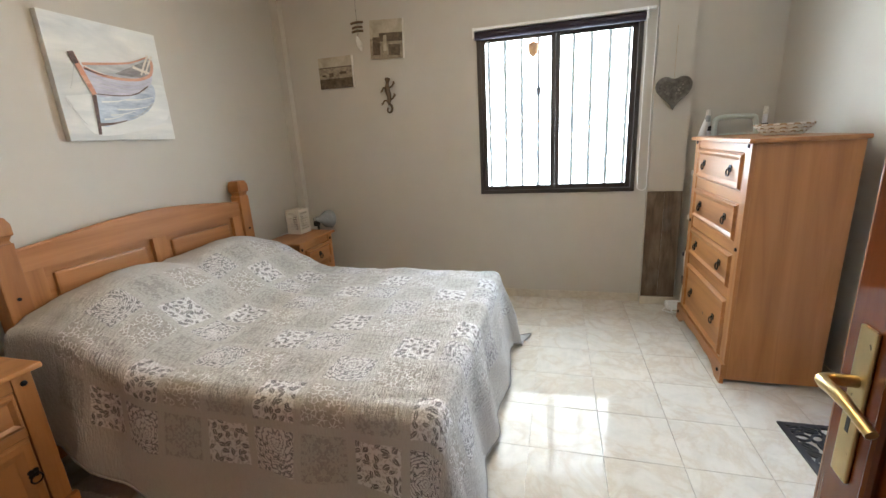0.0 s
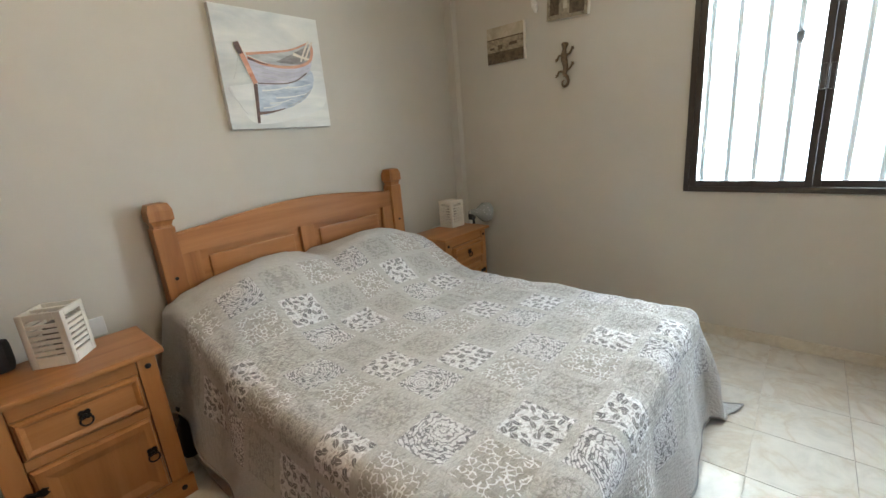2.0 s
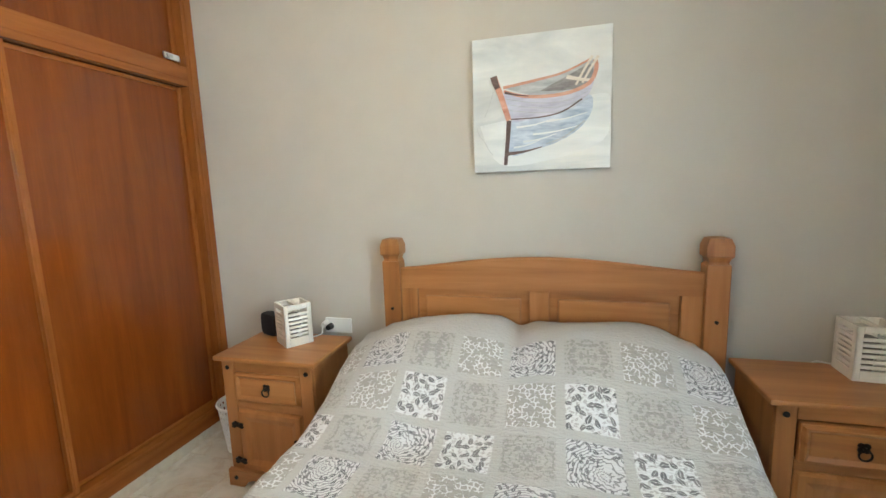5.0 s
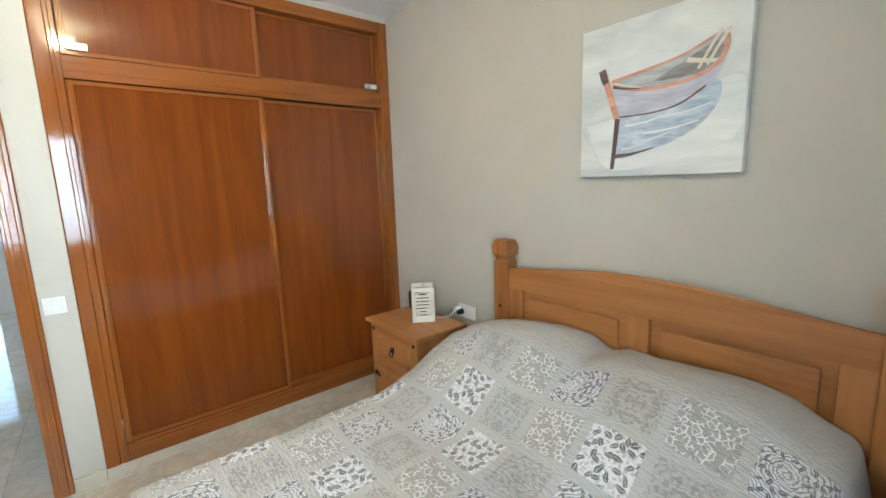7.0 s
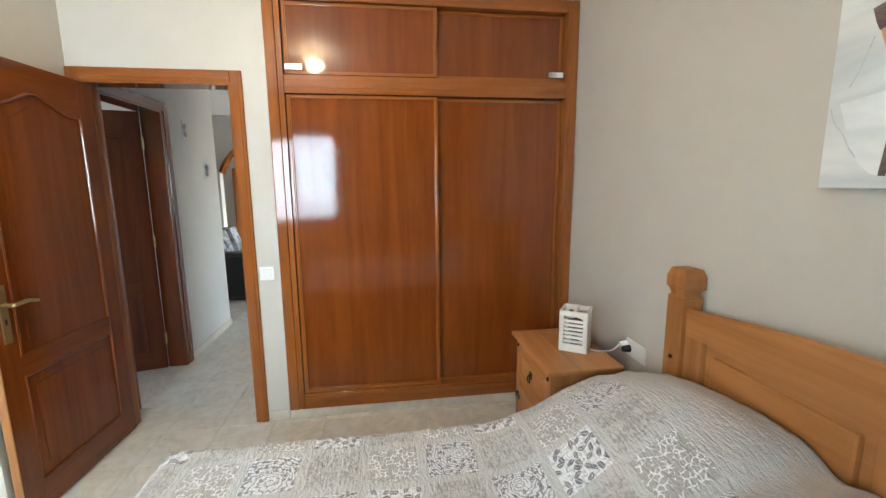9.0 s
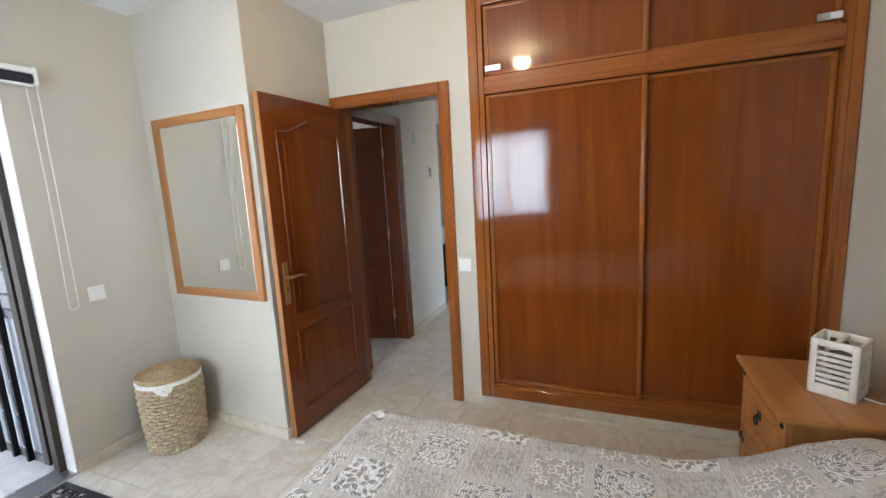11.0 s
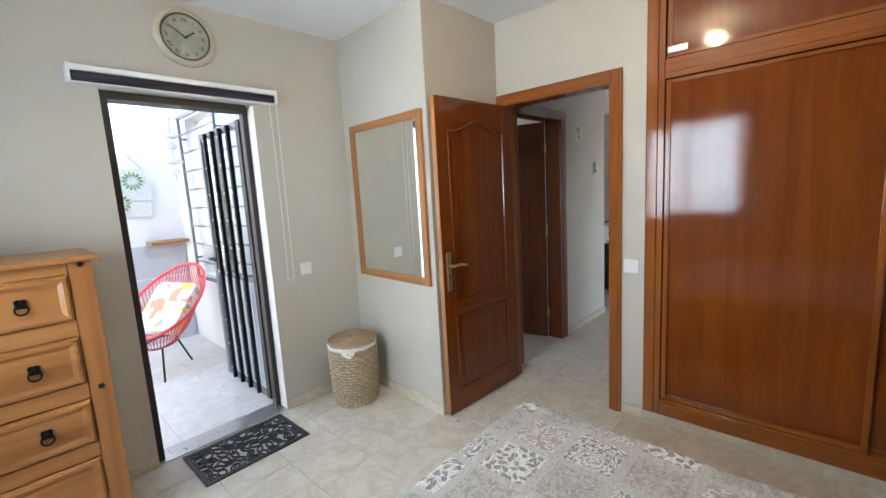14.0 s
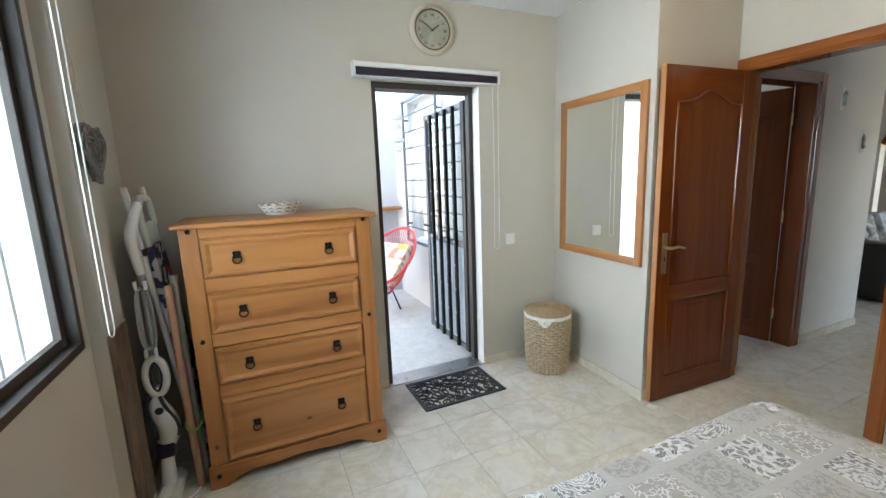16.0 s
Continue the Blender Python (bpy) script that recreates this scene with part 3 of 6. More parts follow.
def door_leaf(m, name="door_1", width=0.755, label="open varnished red-brown panelled wooden door with brass lever", both=True):
    """Local x runs from the hinge to the free edge, y through the thickness."""
    h, t = 2.03, 0.036
    d = thing(name, m, label, "door", kind="structure")
    st = 0.105
    part("stile", boxes([bx(0, st, 0, t, 0.012, h)], 0.002), wood("door", "z"), d)
    part("stile", boxes([bx(width - st, width - 0.004, 0, t, 0.012, h)], 0.002), wood("door", "z"), d)
    part("edge_lip", boxes([bx(width - 0.004, width, 0.001, t - 0.001, 0.012, h)], 0.001), PINEZ, d, "paler orange wood edge")
    x0, x1 = st, width - st
    part("rail", boxes([bx(x0, x1, 0.001, t - 0.001, 0.012, 0.16)], 0.001), wood("door", "x"), d)
    part("rail", boxes([bx(x0, x1, 0.001, t - 0.001, 0.66, 0.76)], 0.001), wood("door", "x"), d)
    def arch(x0, x1, z, rise, n=16):
        out = []
        for i in range(n + 1):
            u = i / n
            out.append((x0 + (x1 - x0) * u, z + rise * math.exp(-((u - 0.5) / 0.22) ** 2)))
        return out
    top = arch(x0, x1, 1.83, 0.075)
    bm = bmesh.new()
    prism(bm, [(x0, h)] + top + [(x1, h)], 0.001, t - 0.001)
    part("top_rail", bm, wood("door", "x"), d)
    for z0, z1, arched in ((0.16, 0.66, False), (0.76, 1.83, True)):
        line = (arch(x0, x1, z1, 0.075) if arched else [(x0, z1), (x1, z1)])
        outer = [(x0, z0)] + line + [(x1, z0)]
        bm = bmesh.new()
        prism(bm, outer, 0.011, t - 0.011)
        k = 0.055
        inner = [(x0 + k, z0 + k)] + (arch(x0 + k, x1 - k, z1 - k, 0.075) if arched else [(x0 + k, z1 - k), (x1 - k, z1 - k)]) + [(x1 - k, z0 + k)]
        prism(bm, inner, 0.005, t - 0.005)
        panel = part("panel", bm, wood("door", "z"), d)
        for y in (0.004, t - 0.004):
            bm = bmesh.new()
            tube(bm, [(x, y, z) for x, z in outer], 0.0085, 8, closed=True)
            part("moulding", bm, wood("door", "z"), panel, smooth=True)
    hx, hz = width - 0.055, 1.0
    for sgn, y in ((-1, 0.0), (1, t)):
        bm = boxes([bx(hx - 0.019, hx + 0.019, min(y, y + sgn * 0.006), max(y, y + sgn * 0.006), hz - 0.165, hz + 0.085)], 0.0028)
        plate = part("handle_plate", bm, BRASS, d, "aged brass back plate")
        bm = bmesh.new()
        yy = y + sgn * 0.006
        if sgn < 0 and not both:
            bm.free()
            continue
        tube(bm, smooth_path([(hx, yy, hz), (hx, yy + sgn * 0.035, hz), (hx - 0.012, yy + sgn * 0.046, hz + 0.002), (hx - 0.06, yy + sgn * 0.046, hz + 0.004), (hx - 0.115, yy + sgn * 0.040, hz - 0.010)], 5), [0.0095] * 6 + [0.009] * 10 + [0.0075] * 5, 10)
        part("lever", bm, BRASS, plate, "brass lever handle", smooth=True)
        part("keyhole", boxes([bx(hx - 0.004, hx + 0.004, min(y + sgn * 0.0055, y + sgn * 0.0068), max(y + sgn * 0.0055, y + sgn * 0.0068), hz - 0.085, hz - 0.06)], 0), INK, plate)
    for z in (0.25, 1.05, 1.80):
        bm = bmesh.new()
        tube(bm, [(-0.004, -0.006, z - 0.045), (-0.004, -0.006, z + 0.045)], 0.007, 10)
        part("hinge", bm, BRASS, d, "brass barrel hinge", smooth=True)
    return d

hinge = Vector((0.963, 0.868, 0))
free = Vector((0.997, 1.616, 0))
ang = math.degrees(math.atan2(free.y - hinge.y, free.x - hinge.x))
door_leaf(pose(hinge.x + 0.016, hinge.y, 0, 0, 0, ang), both=False)
bm = boxes([bx(-0.028, 0.028, -0.012, 0.012, 0, 0.018)], 0.004)
solid("door_wedge", bm, WHITEWOOD, "small pale wooden wedge on the floor by the door", "door wedge").matrix_basis = pose(0.935, 1.645, 0, 0, 0, 20)

# ---- built-in wardrobe ----
ward = thing("wardrobe", pose(0, S, 0), "built-in varnished red-brown wardrobe with sliding doors", "wardrobe")
wl, wr = W + 0.004, 0.020
z0, zt = 0.064, 2.564
for x0, x1, s in ((wr - 0.092, wr, 1), (wl, wl + 0.071, -1)):
    o, i = (x1, x0) if s > 0 else (x0, x1)
    k1, k2 = o + (i - o) * 0.62, o + (i - o) * 0.80
    outline = [(o, -0.08), (o, 0.013), (o + (i - o) * 0.06, 0.016), (k1, 0.016), (k1 + (i - o) * 0.04, 0.008), (k2, 0.008), (k2 + (i - o) * 0.03, 0.014), (i, 0.014), (i, -0.08)]
    bm = bmesh.new()
    va = [bm.verts.new((x, y, z0)) for x, y in outline]
    vb = [bm.verts.new((x, y, zt)) for x, y in outline]
    bm.faces.new(va)
    bm.faces.new(vb[::-1])
    for k in range(len(va)):
        bm.faces.new((va[k], vb[k], vb[(k + 1) % len(va)], va[(k + 1) % len(va)]))
    part("stile", bm, wood("trim", "z"), ward)
ix0, ix1 = wl + 0.072, wr - 0.093
part("top_rail", boxes([bx(ix0, ix1, -0.08, 0.014, 2.494, zt)], 0.003), wood("trim", "x"), ward)
part("middle_rail", boxes([bx(ix0, ix1, -0.08, 0.013, 1.998, 2.100), bx(ix0, ix1, -0.08, 0.017, 2.030, 2.072)], 0.003), wood("trim", "x"), ward)
part("bottom_rail", boxes([bx(ix0, ix1, -0.08, 0.014, z0, 0.145), bx(ix0, ix1, -0.08, 0.006, 0.145, 0.160)], 0.003), wood("trim", "x"), ward)
part("back", boxes([bx(wl, wr, -0.55, -0.53, z0, zt), bx(wl, wr, -0.53, -0.085, zt - 0.02, zt), bx(wr - 0.02, wr, -0.53, -0.085, z0, zt - 0.02)]), wood("door", "z"), ward)
mid = -0.932
def sliding(x0, x1, z0, z1, y, name, lean=(0, 0)):
    e = 0.026
    bm = boxes([bx(x0 + e * 0.6 - (x0 + x1) / 2, x1 - e * 0.6 - (x0 + x1) / 2, -0.015, 0, z0 + e * 0.5 - (z0 + z1) / 2, z1 - e * 0.5 - (z0 + z1) / 2)])
    bmesh.ops.transform(bm, matrix=pose((x0 + x1) / 2, y - (0.016 if any(lean) else 0.003), (z0 + z1) / 2, lean[0], 0, lean[1]), verts=bm.verts[:])
    d = part(name, bm, wood("sapele", "z"), ward)
    part("edge_strip", boxes([bx(x0, x0 + e, y - 0.022, y + 0.004, z0, z1), bx(x0 + 0.006, x0 + 0.018, y - 0.02, y + 0.007, z0, z1)], 0.002), wood("trim", "z"), d)
    part("edge_strip", boxes([bx(x1 - e, x1, y - 0.022, y + 0.004, z0, z1), bx(x1 - 0.018, x1 - 0.006, y - 0.02, y + 0.007, z0, z1)], 0.002), wood("trim", "z"), d)
    part("edge_strip", boxes([bx(x0 + e, x1 - e, y - 0.022, y + 0.003, z0, z0 + e * 0.7)], 0.002), wood("trim", "x"), d)
    part("edge_strip", boxes([bx(x0 + e, x1 - e, y - 0.022, y + 0.003, z1 - e * 0.7, z1)], 0.002), wood("trim", "x"), d)
    return d
sliding(mid - 0.02, ix1 - 0.002, 0.165, 1.994, -0.006, "sliding_door", (-0.45, 0.7))  # warped a little in its frame
sliding(ix0 + 0.002, mid + 0.03, 0.165, 1.994, -0.042, "sliding_door")
ua = sliding(mid - 0.02, ix1 - 0.004, 2.106, 2.490, -0.006, "upper_door")
ub = sliding(ix0 + 0.002, mid + 0.03, 2.106, 2.490, -0.042, "upper_door")
for x, d, y, s in ((ix1 - 0.055, ua, 0.000, 1), (ix0 + 0.05, ub, -0.030, -1)):
    la = part("latch", boxes([bx(x - 0.048, x + 0.048, y, y + 0.007, 2.128, 2.160), bx(x - 0.018 * s - 0.016, x - 0.018 * s + 0.016, y, y + 0.016, 2.135, 2.153)], 0.003), STEEL if s > 0 else STEEL, d, "white and zinc child latch")
    part("latch_pad", boxes([bx(x + s * 0.012 - 0.03, x + s * 0.012 + 0.03, y + 0.0075, y + 0.010, 2.130, 2.158)], 0.001), PLASTIC, la)

# ---- terrace door ----
tdoor = thing("door_2", pose(E, 0, 0), "dark bronze aluminium terrace door frame, standing open", "door frame", kind="structure")
part("jamb", boxes([bx(0.095, 0.15, dy0, dy0 + 0.036, 0, dz)], 0.003), BRONZE, tdoor)
part("jamb", boxes([bx(0.03, 0.15, dy1 - 0.036, dy1, 0, dz)], 0.003), BRONZE, tdoor)
part("head", boxes([bx(0.03, 0.15, dy0 + 0.036, dy1 - 0.036, dz - 0.04, dz)], 0.003), BRONZE, tdoor)
part("threshold", boxes([bx(0.0, T, dy0, dy1, -0.004, 0.008)], 0.003), STEEL, tdoor)
part("reveal", boxes([bx(0.002, 0.094, dy0 + 0.0005, dy0 + 0.004, 0, dz)]), WHITEWALL, tdoor, "cream plaster reveal")
gate = thing("metal_gate", pose(E + 0.185, dy0 + 0.015, 0.03), "dark brown and grey steel security gate, open", "gate")
gl, gh = 0.80, 1.985
part("stile", boxes([bx(0, 0.055, -0.02, 0.02, 0, gh)], 0.003), BRONZE, gate)
part("stile", boxes([bx(gl - 0.05, gl, -0.02, 0.02, 0, gh)], 0.003), GREYBAR, gate)
for z in (0.0, 0.86, gh - 0.05):
    part("rail", boxes([bx(0.055, gl - 0.05, -0.016, 0.016, z, z + 0.045)], 0.002), GREYBAR, gate)
for k in range(4):
    x = 0.16 + 0.15 * k
    part("bar", boxes([bx(x - 0.014, x + 0.014, 0.018, 0.046, 0.01, gh - 0.02)], 0.003), IRON, gate)
    for z in [0.10 + 0.2 * i for i in range(10)]:
        part("stud", boxes([bx(x - 0.006, x + 0.006, 0.046, 0.052, z, z + 0.012)], 0.002), WHITEBAR, gate)
part("lower_panel", boxes([bx(0.055, gl - 0.05, -0.006, 0.002, 0.045, 0.86)]), plain("pale_blue_panel", (0.55, 0.62, 0.68), 0.3), gate)
pane = part("pane", boxes([bx(0.055, gl - 0.05, -0.004, 0.000, 0.905, gh - 0.05)]), SMOKE, gate)
pane.visible_shadow = False
for i in range(7):
    z = 0.98 + 0.14 * i
    part("crossbar", boxes([bx(0.055, gl - 0.05, -0.014, -0.006, z, z + 0.012)], 0.001), GREYBAR, gate)
part("handle", boxes([bx(gl - 0.035, gl - 0.015, 0.02, 0.06, 0.98, 1.0), bx(gl - 0.15, gl - 0.015, 0.05, 0.062, 0.98, 1.0)], 0.004), IRON, gate)
blind2 = thing("roller_blind", pose(E, 2.63, 2.085), "rolled-up dark roller blind in a white cassette over the terrace door", "blind")
part("cassette", boxes([bx(-0.078, -0.002, -0.505, 0.505, 0.050, 0.078), bx(-0.080, -0.002, -0.512, -0.498, -0.004, 0.082), bx(-0.080, -0.002, 0.498, 0.512, -0.004, 0.082), bx(-0.06, -0.002, -0.498, 0.498, -0.004, 0.006)], 0.004), PLASTIC, blind2)
bm = bmesh.new()
tube(bm, [(-0.042, -0.496, 0.026), (-0.042, 0.496, 0.026)], 0.030, 20)
part("roll", bm, PLUM, blind2, "dark plum fabric roll", smooth=True)
cord_loop(blind2, -0.500, -0.03, 0.0, -1.17, 0.045, "y")

# ---- bed ----
bed = thing("bed", pose(-1.765, 2.785, 0), "honey pine double bed with an arched panelled headboard", "bed")
for y in (-0.73, 0.73):
    p = part("post", boxes([bx(-0.042, 0.042, y - 0.046, y + 0.046, 0, 1.045)], 0.006), PINEZ, bed)
    bm = bmesh.new()
    prof = [(0.043, 1.035), (0.037, 1.055), (0.043, 1.072), (0.051, 1.080), (0.051, 1.125), (0.040, 1.155), (0.020, 1.160)]
    for (a, za), (b, zb) in zip(prof, prof[1:]):
        va = [bm.verts.new((sx * a * 0.9, y + sy * a, za)) for sx, sy in ((-1, -1), (1, -1), (1, 1), (-1, 1))]
        vb = [bm.verts.new((sx * b * 0.9, y + sy * b, zb)) for sx, sy in ((-1, -1), (1, -1), (1, 1), (-1, 1))]
        for k in range(4):
            bm.faces.new((va[k], va[(k + 1) % 4], vb[(k + 1) % 4], vb[k]))
        if b == 0.020:
            bm.faces.new(vb)
    bmesh.ops.remove_doubles(bm, verts=bm.verts[:], dist=1e-5)
    part("finial", bm, PINEZ, p)
    bm = bmesh.new()
    tube(bm, [(0.040, y, 0.80), (0.047, y, 0.80)], 0.008, 10)
    part("stud", bm, IRON, p, smooth=True)
toprail = [(-0.684 + 1.368 * i / 24, 1.002 + 0.058 * math.cos(math.pi * (i / 24 - 0.5)) ** 1.3 if 0 < i < 24 else 1.002) for i in range(25)]
bm = bmesh.new()
prism(bm, [(y, z - 0.095) for y, z in ((-0.684, 1.0), (0.684, 1.0))][::1] + toprail[::-1], -0.020, 0.020, Matrix(((0, 1, 0, 0.004), (1, 0, 0, 0), (0, 0, 1, 0), (0, 0, 0, 1))))
part("top_rail", bm, PINEY, bed)
bm = bmesh.new()
tube(bm, [(0.012, y, z - 0.002) for y, z in toprail], 0.012, 8)
part("cap_moulding", bm, PINEY, bed, smooth=True)
part("bottom_rail", boxes([bx(-0.02, 0.02, -0.684, 0.684, 0.45, 0.60)], 0.003), PINEY, bed)
for y0, y1 in ((-0.684, -0.60), (-0.045, 0.045), (0.60, 0.684)):
    part("stile", boxes([bx(-0.019, 0.023, y0, y1, 0.60, 0.905)], 0.003), PINEZ, bed)
for y0, y1 in ((-0.60, -0.045), (0.045, 0.60)):
    bm = boxes([bx(-0.010, 0.000, y0, y1, 0.60, 0.905)])
    add_box(bm, bx(-0.008, 0.017, y0 + 0.04, y1 - 0.04, 0.56, 0.868), 0.012)
    part("panel", bm, PINEY, bed)
for y in (-0.72, 0.72):
    part("side_rail", boxes([bx(0.03, 1.93, y - 0.02, y + 0.02, 0.18, 0.33)], 0.004), PINEX, bed)
part("foot_rail", boxes([bx(1.90, 1.94, -0.70, 0.70, 0.18, 0.33)], 0.004), PINEY, bed)
for y in (-0.70, 0.70):
    part("leg", boxes([bx(1.86, 1.93, y - 0.035, y + 0.035, 0, 0.33)], 0.005), PINEZ, bed)
solid("mattress", boxes([bx(-1.72, 0.16, 2.04, 3.40, 0.335, 0.50)], 0.03), COTTON, "white mattress hidden under the bedspread", "mattress")

# bedspread
XF, YS, YN = 0.15, 2.01, 3.405
def sm(a, b, v):
    u = min(1, max(0, (v - a) / (b - a)))
    return u * u * (3 - 2 * u)
def top_z(x, y):
    v = (y - 2.72) / 0.80
    side = max(0.0, 1 - abs(v) ** 5.2)
    dip = 1 - 0.13 * math.exp(-((y - 2.70) / 0.055) ** 2) * sm(-1.15, -1.5, x)
    rise = 0.272 * sm(-0.98, -1.50, x) * (1 - 0.10 * sm(-1.55, -1.72, x))
    wob = 0.010 * noise.noise(Vector((x * 2.2, y * 2.2, 1))) + 0.006 * noise.noise(Vector((x * 7, y * 7, 4))) + 0.0025 * noise.noise(Vector((x * 24, y * 24, 9)))
    rim = sm(0.25, 0.0, min(y - YS, YN - y)) + sm(0.25, 0.0, XF - x)
    wob += rim * (0.009 * noise.noise(Vector((x * 11, y * 11, 6))) + 0.004 * noise.noise(Vector((x * 30, y * 30, 8))))
    ripple = 0.012 * sm(-0.75, -1.15, x) * math.sin(9 * y + 5 * x) * side
    return 0.540 + rise * (0.35 + 0.65 * side) * dip + wob + ripple
def drape(s, t):
    ex = max(0.0, s - XF)
    ey = (t - YN) if t > YN else (t - YS if t < YS else 0.0)
    x, y = min(s, XF), min(max(t, YS), YN)
    z = top_z(x, y)
    e = math.hypot(ex, ey)
    if e > 0:
        dx, dy = ex / e, ey / e
        r = 0.055
        q = r * math.pi / 2
        along = t if abs(ex) > abs(ey) else s
        if e < q:
            off, drop = r * math.sin(e / r), r * (1 - math.cos(e / r))
        else:
            f = e - q
            corner = 2 * min(abs(dx), abs(dy))
            fold = (0.018 * math.sin(along * 13.0 + 1.2 * math.sin(along * 5)) + 0.012 * noise.noise(Vector((along * 6, f * 3, 2)))) * min(1, f / 0.25)
            fold += 0.05 * corner * min(1, f / 0.3)
            off, drop = r + f * 0.17 + fold, r + f * 0.985
        lim = z - 0.012
        if drop > lim:
            off += (drop - lim) * 0.35
            drop = lim + 0.004 * math.sin(e * 40)
        x, y, z = x + dx * off, y + dy * off, z - drop
    return x, y, z
def base_rise(x):
    return 0.285 * sm(-0.98, -1.50, x)
ARC = [-0.9]
for k in range(1, 90):
    xa = -0.9 - 0.01 * (k - 1)
    ARC.append(ARC[-1] - math.hypot(0.01, base_rise(xa - 0.01) - base_rise(xa)))
def cloth_u(s):
    """Length along the cloth, which climbs over the pillows."""
    if s > -0.9:
        return s
    k = (-0.9 - s) / 0.01
    i = min(int(k), len(ARC) - 2)
    return ARC[i] + (ARC[i + 1] - ARC[i]) * (k - i)
NS, NT = 150, 150
S0, S1, T0, T1 = -1.715, XF + 0.535, YS - 0.53, YN + 0.53
bm = bmesh.new()
grid, uvs = [], {}
for i in range(NS + 1):
    row = []
    for j in range(NT + 1):
        s, t = S0 + (S1 - S0) * i / NS, T0 + (T1 - T0) * j / NT
        v = bm.verts.new(drape(s, t))
        uvs[v] = (cloth_u(s), t)
        row.append(v)
    grid.append(row)
layer = bm.loops.layers.uv.new("UVMap")
for i in range(NS):
    for j in range(NT):
        f = bm.faces.new((grid[i][j], grid[i + 1][j], grid[i + 1][j + 1], grid[i][j + 1]))
        f.smooth = True
        for lp in f.loops:
            lp[layer].uv = uvs[lp.vert]
me = bpy.data.meshes.new("bedspread")
bm.to_mesh(me)
bm.free()
me.materials.append(SPREAD)
spread = tagged(new("bedspread", me), "grey and white patchwork bedspread draped over bed and pillows", "bedspread")
hem = [drape(S0 + (S1 - S0) * i / NS, T0) for i in range(NS + 1)] + [drape(S1, T0 + (T1 - T0) * j / NT) for j in range(1, NT + 1)] + [drape(S1 - (S1 - S0) * i / NS, T1) for i in range(1, NS + 1)]
bm = bmesh.new()
tube(bm, [(x, y, max(z, 0.0045)) for x, y, z in hem], 0.0042, 6)
part("hem", bm, plain("grey_hem_tape", (0.30, 0.29, 0.28), 0.9), spread, "grey stitched hem", smooth=True)
thick = spread.modifiers.new("thickness", "SOLIDIFY")
thick.thickness, thick.offset = 0.008, -1.0

# ---- pine furniture ----
def ring_pull(parent, x, y, z, s=1.0):
    """Black iron rosette with a ring, on a face that looks along local -y... drawn facing +y."""
    bm = bmesh.new()
    for a in range(4):
        c = (x + 0.011 * s * math.cos(radians(45 + 90 * a)), z + 0.011 * s * math.sin(radians(45 + 90 * a)))
        tube(bm, [(c[0], y, c[1]), (c[0], y + 0.004, c[1])], 0.010 * s, 8)
    tube(bm, [(x, y, z), (x, y + 0.012, z)], 0.006 * s, 8)
    tube(bm, [(x + 0.018 * s * math.cos(a), y + 0.012, z - 0.020 * s + 0.018 * s * math.sin(a)) for a in [2 * math.pi * k / 16 for k in range(16)]], 0.0034 * s, 6, closed=True)
    return part("ring_pull", bm, IRON, parent, "black iron ring pull", smooth=True)
def stud(parent, x, y, z):
    bm = bmesh.new()
    lathe(bm, [(0.011, 0.0), (0.010, 0.004), (0.005, 0.007)], 12)
    bmesh.ops.transform(bm, matrix=pose(x, y, z, -90, 0, 0), verts=bm.verts[:])
    return part("stud", bm, IRON, parent, "black iron stud", smooth=True)
def raised(parent, name, x0, x1, z0, z1, y, mat, edge=0.03):
    bm = boxes([bx(x0, x1, y - 0.02, y, z0, z1)], 0.003)
    b = bmesh.new()
    def rect(k, yy):
        return [b.verts.new((x, yy, z)) for x, z in ((x0 + k, z0 + k), (x1 - k, z0 + k), (x1 - k, z1 - k), (x0 + k, z1 - k))]
    r = [rect(0.004, y), rect(0.010, y + 0.012), rect(edge * 0.55, y + 0.012), rect(edge, y + 0.003)]
    for p, q in zip(r, r[1:]):
        for k in range(4):
            b.faces.new((p[k], p[(k + 1) % 4], q[(k + 1) % 4], q[k]))
    b.faces.new(r[-1])
    merge(bm, b)
    return part(name, bm, mat, parent)
def carcass(t, w, d, h, foot=0.0):
    """Local: x along the front, y out of the front (front plane y = 0), back at y = -d."""
    part("side_panel", boxes([bx(-w / 2, -w / 2 + 0.018, -d, -0.02, 0.02, h - 0.022)], 0.002), PINEZ, t)
    part("side_panel", boxes([bx(w / 2 - 0.018, w / 2, -d, -0.02, 0.02, h - 0.022)], 0.002), PINEZ, t)
    part("back_panel", boxes([bx(-w / 2 + 0.018, w / 2 - 0.018, -d, -d + 0.01, 0.04, h - 0.022)]), PINEZ, t)
    part("top", boxes([bx(-w / 2 - 0.028, w / 2 + 0.028, -d - 0.005, 0.024, h - 0.022, h)], 0.007), PINEX, t)

